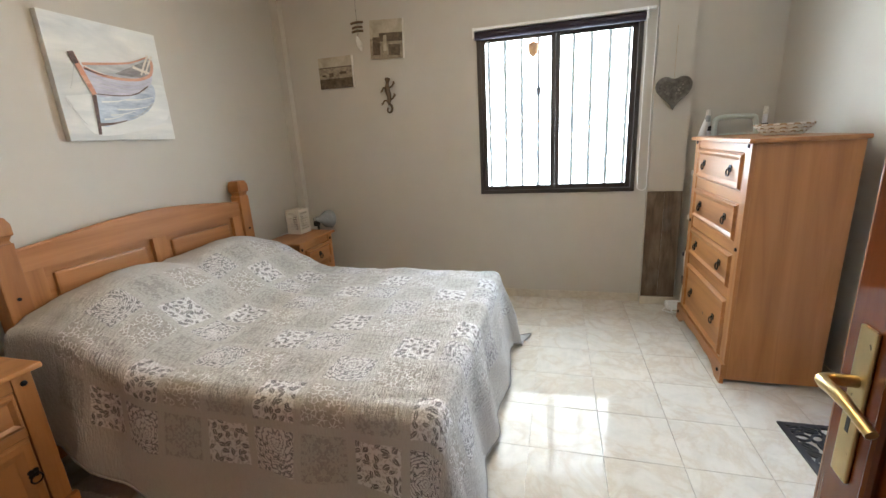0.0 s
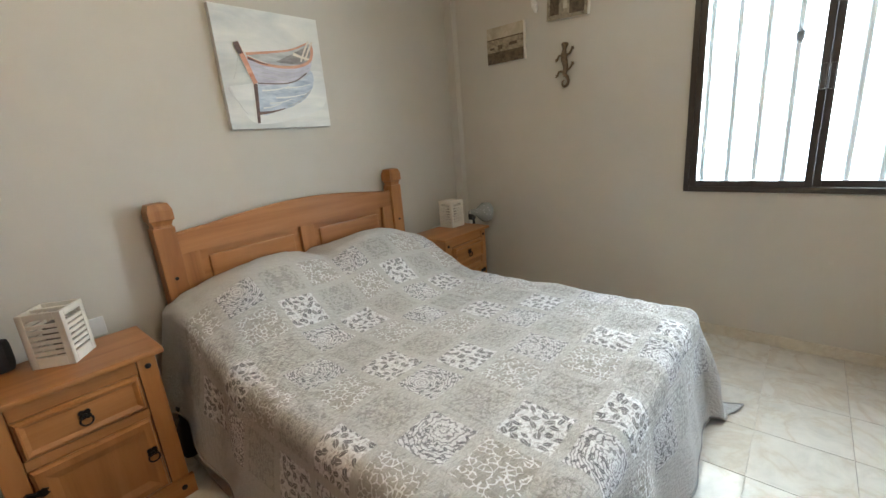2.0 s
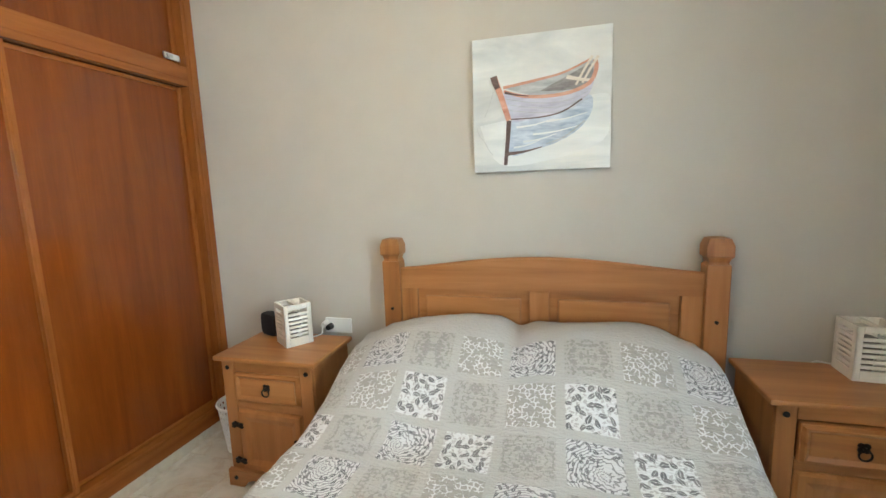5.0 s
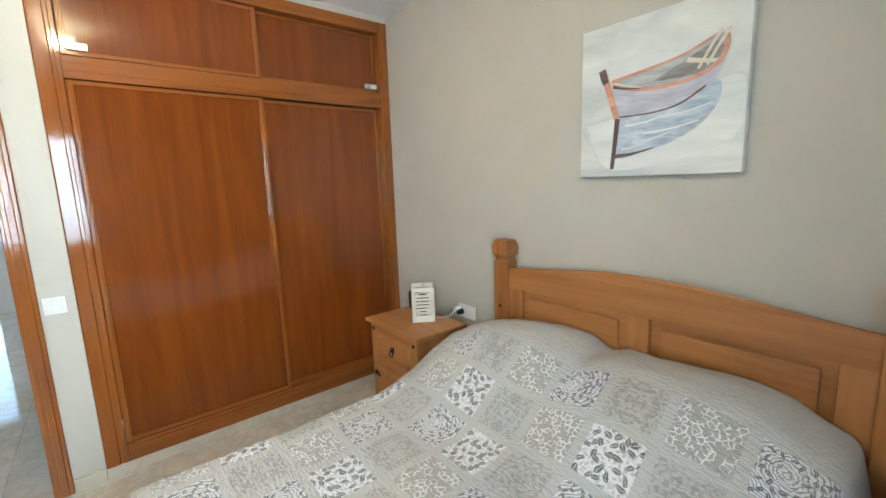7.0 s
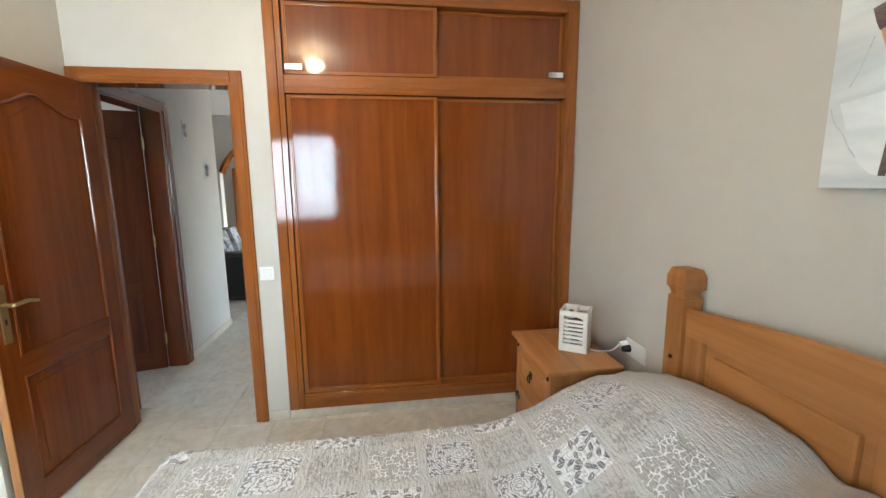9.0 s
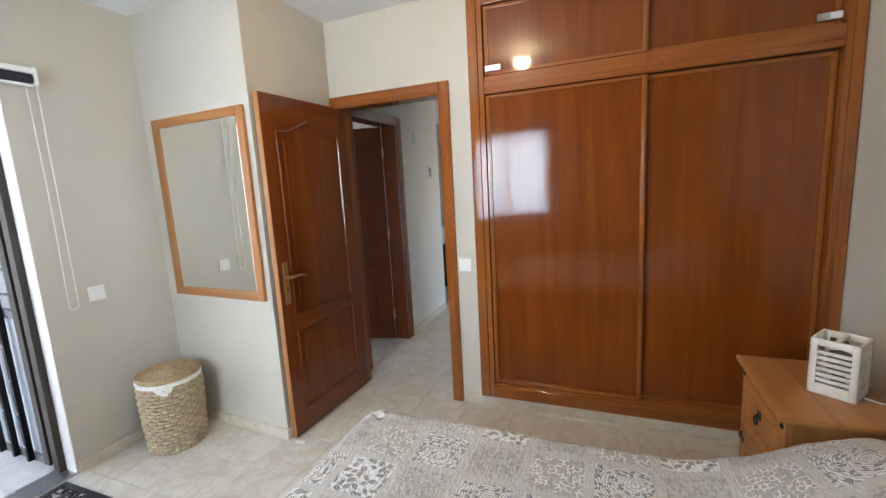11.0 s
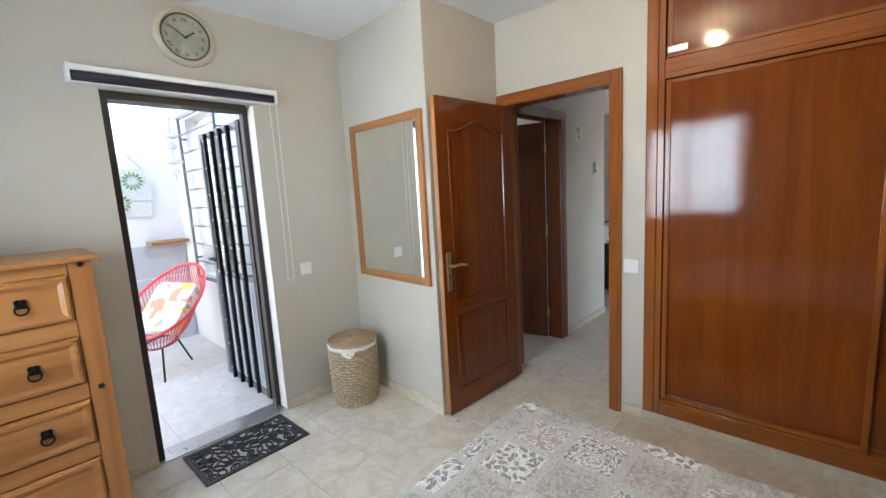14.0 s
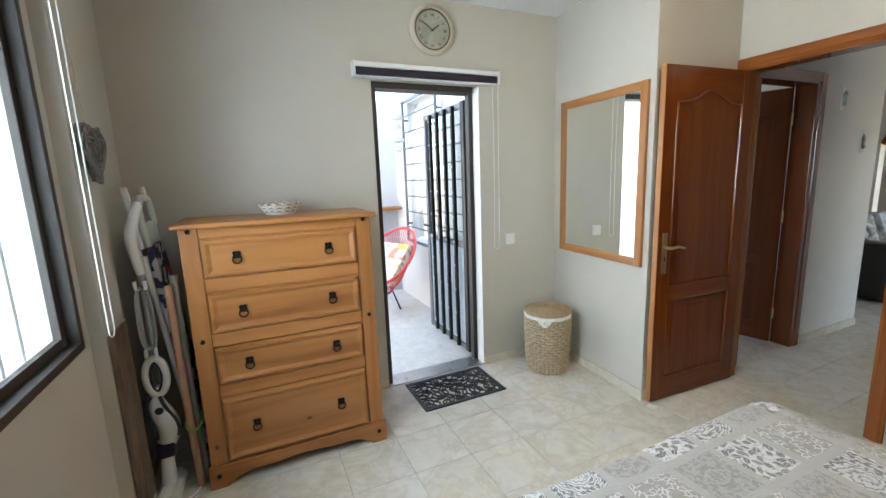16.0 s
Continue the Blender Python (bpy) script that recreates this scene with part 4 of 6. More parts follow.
def nightstand(m, open_drawer=0.0, flip=False, label="honey pine bedside cabinet with drawer and door, black iron fittings"):
    w, d, h = 0.478, 0.336, 0.66
    t = thing("nightstand", m, label, "bedside cabinet", "bedside cabinets")
    carcass(t, w, d, h)
    for s in (-1, 1):
        p = part("front_post", boxes([bx(min(s * w / 2, s * (w / 2 - 0.062)), max(s * w / 2, s * (w / 2 - 0.062)), -0.02, 0.0, 0.02, h - 0.022)], 0.003), PINEZ, t)
        for z in (h - 0.06,):
            stud(p, s * (w / 2 - 0.03), 0.0, z)
    a = w / 2 - 0.064
    part("rail", boxes([bx(-a, a, -0.02, -0.002, h - 0.075, h - 0.022)], 0.002), PINEX, t)
    part("rail", boxes([bx(-a, a, -0.02, -0.002, 0.400, 0.438)], 0.002), PINEX, t)
    dr = raised(t, "drawer", -a + 0.002, a - 0.002, 0.441, h - 0.078, open_drawer, PINEX, 0.028)
    if open_drawer:
        part("drawer_box", boxes([bx(-a + 0.012, a - 0.012, -0.25, open_drawer - 0.02, 0.446, h - 0.10)]), PINEX, dr)
    ring_pull(dr, 0, open_drawer + 0.003, 0.518)
    do = raised(t, "door", -a + 0.002, a - 0.002, 0.085, 0.397, -0.002, PINEZ, 0.06)
    s = -1 if flip else 1
    ring_pull(do, s * (-a + 0.03), 0.010, 0.264)
    for z in (0.135, 0.318):
        bm = bmesh.new()
        prism(bm, [(s * a - 0.034, z - 0.008), (s * a - 0.020, z - 0.016), (s * a, z - 0.006), (s * a + 0.020, z - 0.016), (s * a + 0.034, z - 0.008), (s * a + 0.028, z), (s * a + 0.034, z + 0.008), (s * a + 0.020, z + 0.016), (s * a, z + 0.006), (s * a - 0.020, z + 0.016), (s * a - 0.034, z + 0.008), (s * a - 0.028, z)], 0.001, 0.014)
        part("hinge", bm, IRON, do, "black iron butterfly hinge")
    plinth(t, w, 0.0, 0.085)
    return t
def plinth(t, w, y, h):
    out = [(-w / 2 - 0.012, 0), (-w / 2 + 0.07, 0)]
    for i in range(13):
        u = i / 12
        out.append((-w / 2 + 0.07 + (w - 0.14) * u, 0.004 + h * 0.52 * min(1.0, 2.6 * math.sin(math.pi * u)) * (0.9 + 0.1 * math.cos(4 * math.pi * u))))
    out += [(w / 2 - 0.07, 0), (w / 2 + 0.012, 0), (w / 2 + 0.012, h), (-w / 2 - 0.012, h)]
    bm = bmesh.new()
    prism(bm, out, y - 0.002, y + 0.018)
    p = part("plinth", bm, PINEX, t)
    for s in (-1, 1):
        stud(p, s * (w / 2 - 0.03), y + 0.018, h * 0.55)
nightstand(pose(-1.327, 1.578, 0, 0, 0, -90), 0.0, False)
nightstand(pose(-1.362, 3.825, 0, 0, 0, -90), 0.018, True, "honey pine bedside cabinet with its drawer slightly open")

chest = thing("chest_of_drawers", pose(1.425, 3.653, 0, 0, 0, 90), "honey pine four-drawer chest with black iron ring pulls", "chest of drawers")
cw, cd, chh = 0.86, 0.44, 1.295
carcass(chest, cw, cd, chh)
for s in (-1, 1):
    p = part("front_post", boxes([bx(min(s * cw / 2, s * (cw / 2 - 0.075)), max(s * cw / 2, s * (cw / 2 - 0.075)), -0.02, 0.0, 0.02, chh - 0.022)], 0.003), PINEZ, chest)
    for z in (chh - 0.035, 0.745):
        stud(p, s * (cw / 2 - 0.037), 0.0, z)
a = cw / 2 - 0.077
part("rail", boxes([bx(-a, a, -0.02, -0.002, chh - 0.068, chh - 0.022)], 0.002), PINEX, chest)
for z0, z1, low in ((0.120, 0.447, 0), (0.520, 0.703, 1), (0.777, 0.970, 1), (1.040, 1.224, 1)):
    dr = raised(chest, "drawer", -a + 0.002, a - 0.002, z0, z1, 0.0, PINEX, 0.036)
    for s in (-1, 1):
        ring_pull(dr, s * 0.208, 0.004, (z0 + z1) / 2 + 0.008, 1.05)
    if low:
        part("rail", boxes([bx(-a, a, -0.02, -0.003, z0 - 0.067, z0 - 0.003)], 0.002), PINEX, chest)
plinth(chest, cw, 0.0, 0.115)

# ---- hall, side room and living room ----
HL = "pale grey painted hall and living room wall"
wall("wall_hall_east", [bx(1.06, 1.18, -1.1, -0.105, 0, CEIL), bx(1.06, 1.18, 0.665, 0.80, 0, CEIL), bx(1.06, 1.18, -0.105, 0.665, 2.05, CEIL)], HALLPAINT, HL)
wall("wall_hall_west", [bx(-0.12, 0.0, -1.1, 0.33, 0, CEIL)], HALLPAINT, HL)
wall("wall_side_room", [bx(1.18, 3.2, 0.80, 0.9, 0, CEIL), bx(3.2, 3.3, -1.2, -1.0, 0, CEIL), bx(3.2, 3.3, 0.7, 0.9, 0, CEIL), bx(3.2, 3.3, -1.0, 0.7, 0, 0.4), bx(3.2, 3.3, -1.0, 0.7, 2.3, CEIL), bx(1.18, 3.2, -1.2, -1.1, 0, CEIL)], HALLPAINT, "pale grey painted side room wall")
wall("wall_living_north", [bx(-2.6, -0.12, -1.1, -1.0, 0, CEIL), bx(3.2, 4.0, -1.2, -1.1, 0, CEIL)], HALLPAINT, HL)
# the wide opening here is out of view, added to let daylight into the hall
wall("wall_living_west", [bx(-2.7, -2.6, -5.4, -4.9, 0, CEIL), bx(-2.7, -2.6, -1.5, -1.0, 0, CEIL), bx(-2.7, -2.6, -4.9, -1.5, 2.1, CEIL)], HALLPAINT, HL)
wall("wall_living_east", [bx(4.0, 4.1, -5.4, -1.1, 0, CEIL)], HALLPAINT, HL)
wall("wall_living_south", [bx(-2.6, -0.6, -5.5, -5.4, 0, CEIL), bx(1.95, 4.0, -5.5, -5.4, 0, CEIL), bx(-0.6, 1.95, -5.5, -5.4, 2.05, CEIL)], HALLPAINT, HL)
bm = bmesh.new()
arch_line = [(2.08 - 1.04 * k / 24, 1.70 + 0.50 * (1 - abs(k / 12 - 1) ** 1.7) ** 0.8) for k in range(25)][::-1]
prism(bm, [(-2.6, 0), (-2.6, CEIL), (3.99, CEIL), (3.99, 0), (2.08, 0)] + arch_line[::-1] + [(1.04, 0)], -4.15, -4.0)
solid("wall_arch", bm, HALLPAINT, "pale partition with a pointed plaster arch", "wall", kind="structure")
bm = bmesh.new()
prism(bm, [(1.56 + (x - 1.56) * 0.93, z - 0.035) for x, z in arch_line] + arch_line[::-1], -4.16, -3.985)
solid("arch_trim", bm, wood("trim", "x"), "brown wooden lining of the pointed arch", "trim", kind="structure")
skirting("baseboard_hall", [bx(1.05, 1.059, -1.1, -0.185, 0, H), bx(1.05, 1.179, -1.11, -1.101, 0, H)])
fr = thing("door_frame", pose(1.06, 0.28, 0), "varnished red-brown hardwood frame of the hall door", "door frame", kind="structure")
for s in (-1, 1):
    part("jamb", boxes([bx(-0.012, 0.132, s * 0.362 - 0.023, s * 0.362 + 0.023, 0, 2.03)], 0.003), wood("door", "z"), fr)
    part("architrave", boxes([bx(-0.018, -0.001, s * 0.418 - 0.034, s * 0.418 + 0.034, 0, 2.11)], 0.005), wood("door", "z"), fr)
part("head", boxes([bx(-0.012, 0.132, -0.362, 0.362, 2.03, 2.05)], 0.003), wood("door", "y"), fr)
part("architrave", boxes([bx(-0.018, -0.001, -0.384, 0.384, 2.042, 2.11)], 0.005), wood("door", "y"), fr)
door_leaf(pose(1.19, -0.052, 0, 0, 0, 14), "door_3", 0.70, "varnished red-brown panelled hall door standing open")
for y, z in ((-0.45, 1.945), (-0.82, 1.62)):
    bm = boxes([bx(-0.006, 0, -0.032, 0.032, -0.085, 0.085)], 0.003)
    lathe(bm, [(0.004, -0.06), (0.018, -0.04), (0.008, -0.01), (0.02, 0.02), (0.006, 0.055)], 12, (-0.016, 0, 0))
    solid("wall_ornament", bm, STEEL, "small silver ornament hung on the hall wall", "ornament", "hall ornaments", smooth=True).matrix_basis = pose(1.0595, y, z)

sofa = thing("sofa", pose(1.62, -2.9, 0), "black leather sofa with dark and white cushions", "sofa")
part("base", boxes([bx(-0.46, 0.42, -0.86, 0.86, 0.025, 0.30)], 0.03), LEATHER, sofa)
part("backrest", boxes([bx(0.22, 0.46, -0.86, 0.86, 0.30, 0.80)], 0.07), LEATHER, sofa)
for y in (-0.79, 0.79):
    part("arm", boxes([bx(-0.48, 0.46, y - 0.11, y + 0.11, 0.02, 0.63)], 0.05), LEATHER, sofa)
for y in (-0.34, 0.34):
    part("seat_cushion", boxes([bx(-0.46, 0.22, y - 0.33, y + 0.33, 0.30, 0.44)], 0.05), LEATHER, sofa)
for x in (-0.40, 0.36):
    for y in (-0.78, 0.78):
        part("foot", boxes([bx(x - 0.03, x + 0.03, y - 0.03, y + 0.03, 0, 0.03)], 0.004), IRON, sofa)
CUSH = brushed("black_white_print", (0.02, 0.02, 0.02), (0.7, 0.68, 0.66), 9)
for y, r in ((0.46, 18), (0.10, -10), (-0.45, 8)):
    solid("sofa_cushion", boxes([bx(-0.06, 0.06, -0.2, 0.2, -0.2, 0.2)], 0.055), CUSH, "black and white printed cushion on the sofa", "cushion", "sofa cushions", smooth=True).matrix_basis = pose(1.72, -2.9 + y, 0.635, 0, 18, r)
solid("brown_cabinet", boxes([bx(1.66, 2.2, -5.36, -4.95, 0, 1.78)], 0.01), wood("trim", "z"), "tall plain brown wooden cabinet beyond the arch", "cabinet")
sl = thing("window_2", pose(0.675, -5.45, 0), "white sliding glass door to the garden", "window", kind="structure")
for k in range(2):
    sash = part("sash", boxes(ring(1.27, 2.04, 0.06, -0.02 + 0.03 * k, 0.005 + 0.03 * k, -1.27 + 1.27 * k, 0.0), 0.004), BRONZE, sl)
    pane = part("pane", boxes([bx(-1.21 + 1.27 * k, -0.06 + 1.27 * k, -0.01 + 0.03 * k, -0.006 + 0.03 * k, 0.06, 1.98)]), GLASS, sash)
    pane.visible_shadow = False
LEAF = brushed("hedge_leaf", (0.05, 0.10, 0.025), (0.13, 0.22, 0.05), 8)
rng = np.random.default_rng(4)
vs, fs = [], []
for k in range(2600):
    p = rng.uniform((-1.5, -9.6, 0.1), (4.2, -8.6, 1.15))
    a = rng.normal(size=3)
    a /= np.linalg.norm(a)
    b = np.cross(a, rng.normal(size=3))
    b /= np.linalg.norm(b)
    s = rng.uniform(0.05, 0.10)
    i = len(vs)
    vs += [p - a * s, p + b * s * 0.45, p + a * s, p - b * s * 0.45]
    fs.append((i, i + 1, i + 2, i + 3))
me = bpy.data.meshes.new("hedge")
me.from_pydata([tuple(v) for v in vs], [], fs)
me.materials.append(LEAF)
tagged(new("hedge", me), "loose green garden hedge outside the living room", "hedge", kind="stuff")

# ---- outside ----
solid("ground", boxes([bx(-400, 400, -400, 400, -0.6, -0.21)]), brushed("dry_earth", (0.22, 0.17, 0.12), (0.34, 0.28, 0.21), 0.8), "dry sandy ground round the house", "ground", kind="structure")
terr = solid("terrace_floor", boxes([bx(E + T, 4.8, 2.05, 5.7, -0.2, -0.018), bx(-3, E + T, N + T, 5.7, -0.2, -0.018)]), GROUT, "pale tiled terrace floor", "terrace floor", kind="structure")
wall("terrace_wall_back", [bx(4.5, 4.66, 1.9, 5.75, -0.2, 2.5)], WHITEWALL, "bright white rendered terrace wall")
wall("terrace_wall_side", [bx(E + T, 3.05, 1.9, 2.05, -0.2, 2.7), bx(3.05, 3.98, 1.9, 2.05, -0.2, 0.75), bx(3.05, 3.98, 1.9, 2.05, 2.3, 2.7), bx(3.98, 4.5, 1.9, 2.05, -0.2, 2.7)], WHITEWALL, "bright white rendered terrace side wall")
# made-up white wall, added to keep the view through the window bright
wall("terrace_wall_north", [bx(-3, 4.5, 5.6, 5.75, -0.2, 2.9)], WHITEWALL, "bright white rendered terrace wall")
DADO = wall_paint("grey_dado_paint", (0.50, 0.51, 0.54))
dado = solid("terrace_dado", boxes([bx(4.488, 4.499, 2.06, 5.59, -0.017, 0.36), bx(4.486, 4.499, 2.06, 5.59, 0.372, 0.70), bx(4.488, 4.499, 2.06, 5.59, 0.712, 1.06)], 0.003), DADO, "grey panelled dado along the terrace wall", "dado", kind="structure")
shelf = solid("wall_shelf", boxes([bx(4.26, 4.484, 2.075, 2.42, 1.075, 1.11)], 0.006), PINEY, "narrow pale wooden shelf on the terrace wall", "shelf")
wp = thing("plank_picture", pose(4.486, 2.51, 1.615), "whitewashed plank board with green leaf wreaths hung by rope", "picture")
GREENLEAF = brushed("painted_leaf_green", (0.10, 0.26, 0.09), (0.30, 0.44, 0.20), 30)
for k, (z0_, z1_, dy) in enumerate(((-0.245, -0.085, 0.0), (-0.080, 0.080, -0.025), (0.085, 0.245, 0.012))):
    part("plank", boxes([bx(-0.016, 0.0, -0.19 + dy, 0.19 + dy, z0_, z1_)], 0.003), PALEWICKER, wp)
for cy_, cz_ in ((-0.055, 0.12), (0.075, -0.10)):
    bm = bmesh.new()
    for q in range(14):
        a = 2 * math.pi * q / 14
        u, v = Vector((0, math.cos(a), math.sin(a))), Vector((0, -math.sin(a), math.cos(a)))
        c = Vector((-0.018, cy_, cz_)) + u * 0.068
        ring_ = [bm.verts.new(c + u * du + v * dv) for du, dv in ((-0.026, 0.0), (-0.004, 0.014), (0.036, 0.006), (0.004, -0.012))]
        bm.faces.new(ring_)
    out_ = bmesh.ops.extrude_face_region(bm, geom=bm.faces[:])
    bmesh.ops.translate(bm, vec=(-0.003, 0, 0), verts=[g for g in out_["geom"] if isinstance(g, bmesh.types.BMVert)])
    part("wreath", bm, GREENLEAF, wp, "green painted leaf wreath")
bm = bmesh.new()
tube(bm, [(-0.006, -0.15, 0.245), (-0.004, 0.0, 0.43), (-0.006, 0.15, 0.245)], 0.006, 6)
part("rope", bm, WICKER, wp, "hanging rope", smooth=True)
gr = thing("window_grille", pose(3.515, 2.11, 0.72), "grey painted steel grille over the terrace side window", "window bars")
part("frame", boxes(ring(0.96, 1.60, 0.03, -0.012, 0.012, -0.48, 0.0), 0.003), GREYBAR, gr)
for i in range(8):
    z = 0.17 + 0.178 * i
    part("rung", boxes([bx(-0.45, 0.45, -0.008, 0.008, z, z + 0.018)], 0.003), GREYBAR, gr)
for x in (-0.47, 0.47):
    for z in (0.2, 1.38):
        part("bracket", boxes([bx(x - 0.01, x + 0.01, -0.06, -0.012, z, z + 0.02)]), GREYBAR, gr)
part("pane", boxes([bx(-0.45, 0.45, -0.15, -0.145, 0.04, 1.56)]), SMOKE, gr)
mob = thing("hanging_shells", pose(3.86, 2.22, 2.12), "pale shell mobile hanging on the grille", "mobile")
bm = bmesh.new()
tube(bm, [(0, 0, 0.16), (0, 0, -0.40)], 0.002, 5)
tube(bm, [(0, 0, 0.16), (0, -0.10, 0.16)], 0.003, 5)
part("string", bm, INK, mob)
for z, s in ((0.0, 0.07), (-0.10, 0.05), (-0.24, 0.08), (-0.34, 0.05)):
    bm = bmesh.new()
    lathe(bm, [(s * 0.2, -0.03), (s, -0.01), (s * 0.8, 0.02), (s * 0.15, 0.04)], 14, (0, 0, z))
    part("shell", bm, PALEWICKER, mob, smooth=True)

hw = thing("window_hanging", pose(0.345, N + 0.098, 2.0), "orange shell and grey charm hung outside the window", "ornament")
bm = bmesh.new()
tube(bm, [(0, 0, 0.12), (0, 0, -0.02)], 0.0015, 5)
tube(bm, [(0, 0, -0.02), (0.045, 0, -0.32)], 0.0015, 5)
part("string", bm, INK, hw)
bm = bmesh.new()
lathe(bm, [(0.006, -0.055), (0.030, -0.03), (0.042, 0.01), (0.036, 0.045), (0.008, 0.06)], 14)
part("shell", bm, brushed("orange_shell", (0.42, 0.20, 0.09), (0.62, 0.38, 0.22), 30), hw, "orange shell", smooth=True)
bm = bmesh.new()
lathe(bm, [(0.004, -0.04), (0.018, -0.02), (0.02, 0.015), (0.004, 0.035)], 12, (0.042, 0, -0.30))
part("charm", bm, GREYBAR, hw, "grey charm", smooth=True)

# string chair
chair = thing("string_chair", pose(3.55, 2.62, -0.018, 0, 0, 118), "red plastic string lounge chair with black legs", "chair")
def rim_pt(a):
    """Egg-shaped shell rim; local x forward."""
    u, v = math.cos(a), math.sin(a)
    back = 0.5 - 0.5 * u
    return Vector((0.36 * u - 0.10 + 0.02 * back, 0.36 * v * (1 + 0.05 * u), 0.40 + 0.52 * back ** 1.25))
def base_pt(a):
    u, v = math.cos(a), math.sin(a)
    return Vector((0.13 * u - 0.02, 0.13 * v, 0.26 + 0.05 * (0.5 - 0.5 * u)))
bm = bmesh.new()
tube(bm, [rim_pt(2 * math.pi * k / 48) for k in range(48)], 0.014, 8, closed=True)
part("rim", bm, RED, chair, smooth=True)
bm = bmesh.new()
tube(bm, [base_pt(2 * math.pi * k / 24) for k in range(24)], 0.009, 6, closed=True)
part("base_ring", bm, IRON, chair, smooth=True)
bm = bmesh.new()
for k in range(72):
    a = 2 * math.pi * k / 72
    p, q = rim_pt(a), base_pt(a)
    tube(bm, [p, p.lerp(q, 0.5) + Vector((0, 0, -0.05)), q], 0.0042, 5)
o = part("cord_weave", bm, RED, chair, smooth=True)
for a in (50, 175, 300):
    bm = bmesh.new()
    q = base_pt(radians(a))
    f = Vector((0.28 * math.cos(radians(a)), 0.28 * math.sin(radians(a)), 0.012))
    tube(bm, [q, f], 0.008, 8)
    part("leg", bm, IRON, chair, smooth=True)
solid("chair_cushion", boxes([bx(-0.25, 0.25, -0.23, 0.23, -0.07, 0.07)], 0.062), FLORAL, "cream cushion printed with orange and yellow leaves", "cushion", smooth=True).matrix_basis = pose(3.55, 2.62, -0.018, 0, 0, 118) @ pose(-0.15, 0, 0.56, 0, 48, 0)

# ---- wall things, bedroom ----
def switch(m, n=1):
    t = thing("light_switch", m, "square white plastic light switch on the wall", "switch", "wall switches")
    part("plate", boxes([bx(-0.042, 0.042, -0.008, 0, -0.042, 0.042)], 0.003), PLASTIC, t)
    part("rocker", boxes([bx(-0.026, 0.026, -0.012, -0.0075, -0.026, 0.026)], 0.002), PLASTIC, t)
    return t
switch(pose(E - 0.0005, 2.0, 0.974, 0, 0, -90))
switch(pose(0.098, S + 0.0005, 0.958, 0, 0, 180))
sock = thing("wall_socket", pose(W + 0.0005, 1.685, 0.66, 0, 0, 90), "white double socket with a black and a white plug in it", "socket")
part("plate", boxes([bx(-0.08, 0.08, -0.010, 0, -0.042, 0.042)], 0.003), PLASTIC, sock)
bm = bmesh.new()
tube(bm, [(-0.045, -0.010, -0.005), (-0.045, -0.045, -0.005)], [0.019, 0.015], 14)
part("plug", bm, BLACKPL, sock, "black plug", smooth=True)
bm = bmesh.new()
tube(bm, [(-0.072, -0.010, 0.008), (-0.072, -0.05, 0.008)], [0.020, 0.015], 14)
part("plug", bm, PLASTIC, sock, "white plug", smooth=True)

clock = thing("wall_clock", pose(E - 0.0005, 2.592, 2.403, 0, 0, -90), "round cream wall clock with an aged dial", "clock")
R = 0.158
def disc(profile, segs=48):
    bm = bmesh.new()
    lathe(bm, profile, segs)
    bmesh.ops.transform(bm, matrix=pose(0, 0, 0, 90, 0, 0), verts=bm.verts[:])
    return bm
part("rim", disc([(R * 0.9, 0.0), (R, 0.008), (R, 0.018), (R * 0.93, 0.030), (R * 0.84, 0.034), (R * 0.78, 0.026), (R * 0.76, 0.014), (0.01, 0.013)]), CREAM, clock, smooth=True)
part("dial", disc([(R * 0.765, 0.0125), (R * 0.765, 0.0165), (0.005, 0.0168)]), DIAL, clock)
bm = bmesh.new()
tube(bm, [(R * 0.775 * math.cos(2 * math.pi * k / 48), -0.024, R * 0.775 * math.sin(2 * math.pi * k / 48)) for k in range(48)], 0.006, 8, closed=True)
part("bezel", bm, plain("brown_bezel", (0.10, 0.07, 0.045), 0.4), clock, smooth=True)
for k in range(12):
    cu = bpy.data.curves.new("numeral", "FONT")
    cu.body = ("XII", "I", "II", "III", "IV", "V", "VI", "VII", "VIII", "IX", "X", "XI")[k]
    cu.size, cu.align_x, cu.align_y, cu.extrude = 0.026, "CENTER", "CENTER", 0.0004
    o = new("numeral", cu)
    a = radians(90 - 30 * k)
    o.matrix_basis = pose(0.092 * math.cos(a), -0.0178, 0.092 * math.sin(a), 90, 0, 0) @ pose(0, 0, 0, 0, 0, -30 * k)
    o.data.materials.append(INK)
    o.parent = clock
for name, a, ln, w in (("hour_hand", 90 - 30 * 1.83, 0.058, 0.004), ("minute_hand", 90 - 6 * 50.5, 0.088, 0.003)):
    bm = boxes([bx(-0.012, ln, -0.0010, 0.0010, -w, w)], 0.0008)
    bmesh.ops.transform(bm, matrix=pose(0, -0.0205, 0) @ pose(0, 0, 0, 0, -a, 0), verts=bm.verts[:])
    part(name, bm, INK, clock)

mir = thing("wall_mirror", pose(1.470, 1.603, 1.418, 0, 0, -3.56), "large mirror in a plain oak frame on the wall", "mirror")
mw, mh, fb = 0.80, 1.10, 0.052
for b, ax in ((bx(-mw / 2, -mw / 2 + fb, 0.002, 0.024, -mh / 2, mh / 2), "z"), (bx(mw / 2 - fb, mw / 2, 0.002, 0.024, -mh / 2, mh / 2), "z"), (bx(-mw / 2 + fb, mw / 2 - fb, 0.002, 0.024, mh / 2 - fb, mh / 2), "x"), (bx(-mw / 2 + fb, mw / 2 - fb, 0.002, 0.024, -mh / 2, -mh / 2 + fb), "x")):
    part("frame_rail", boxes([b], 0.004), wood("pine", ax), mir)
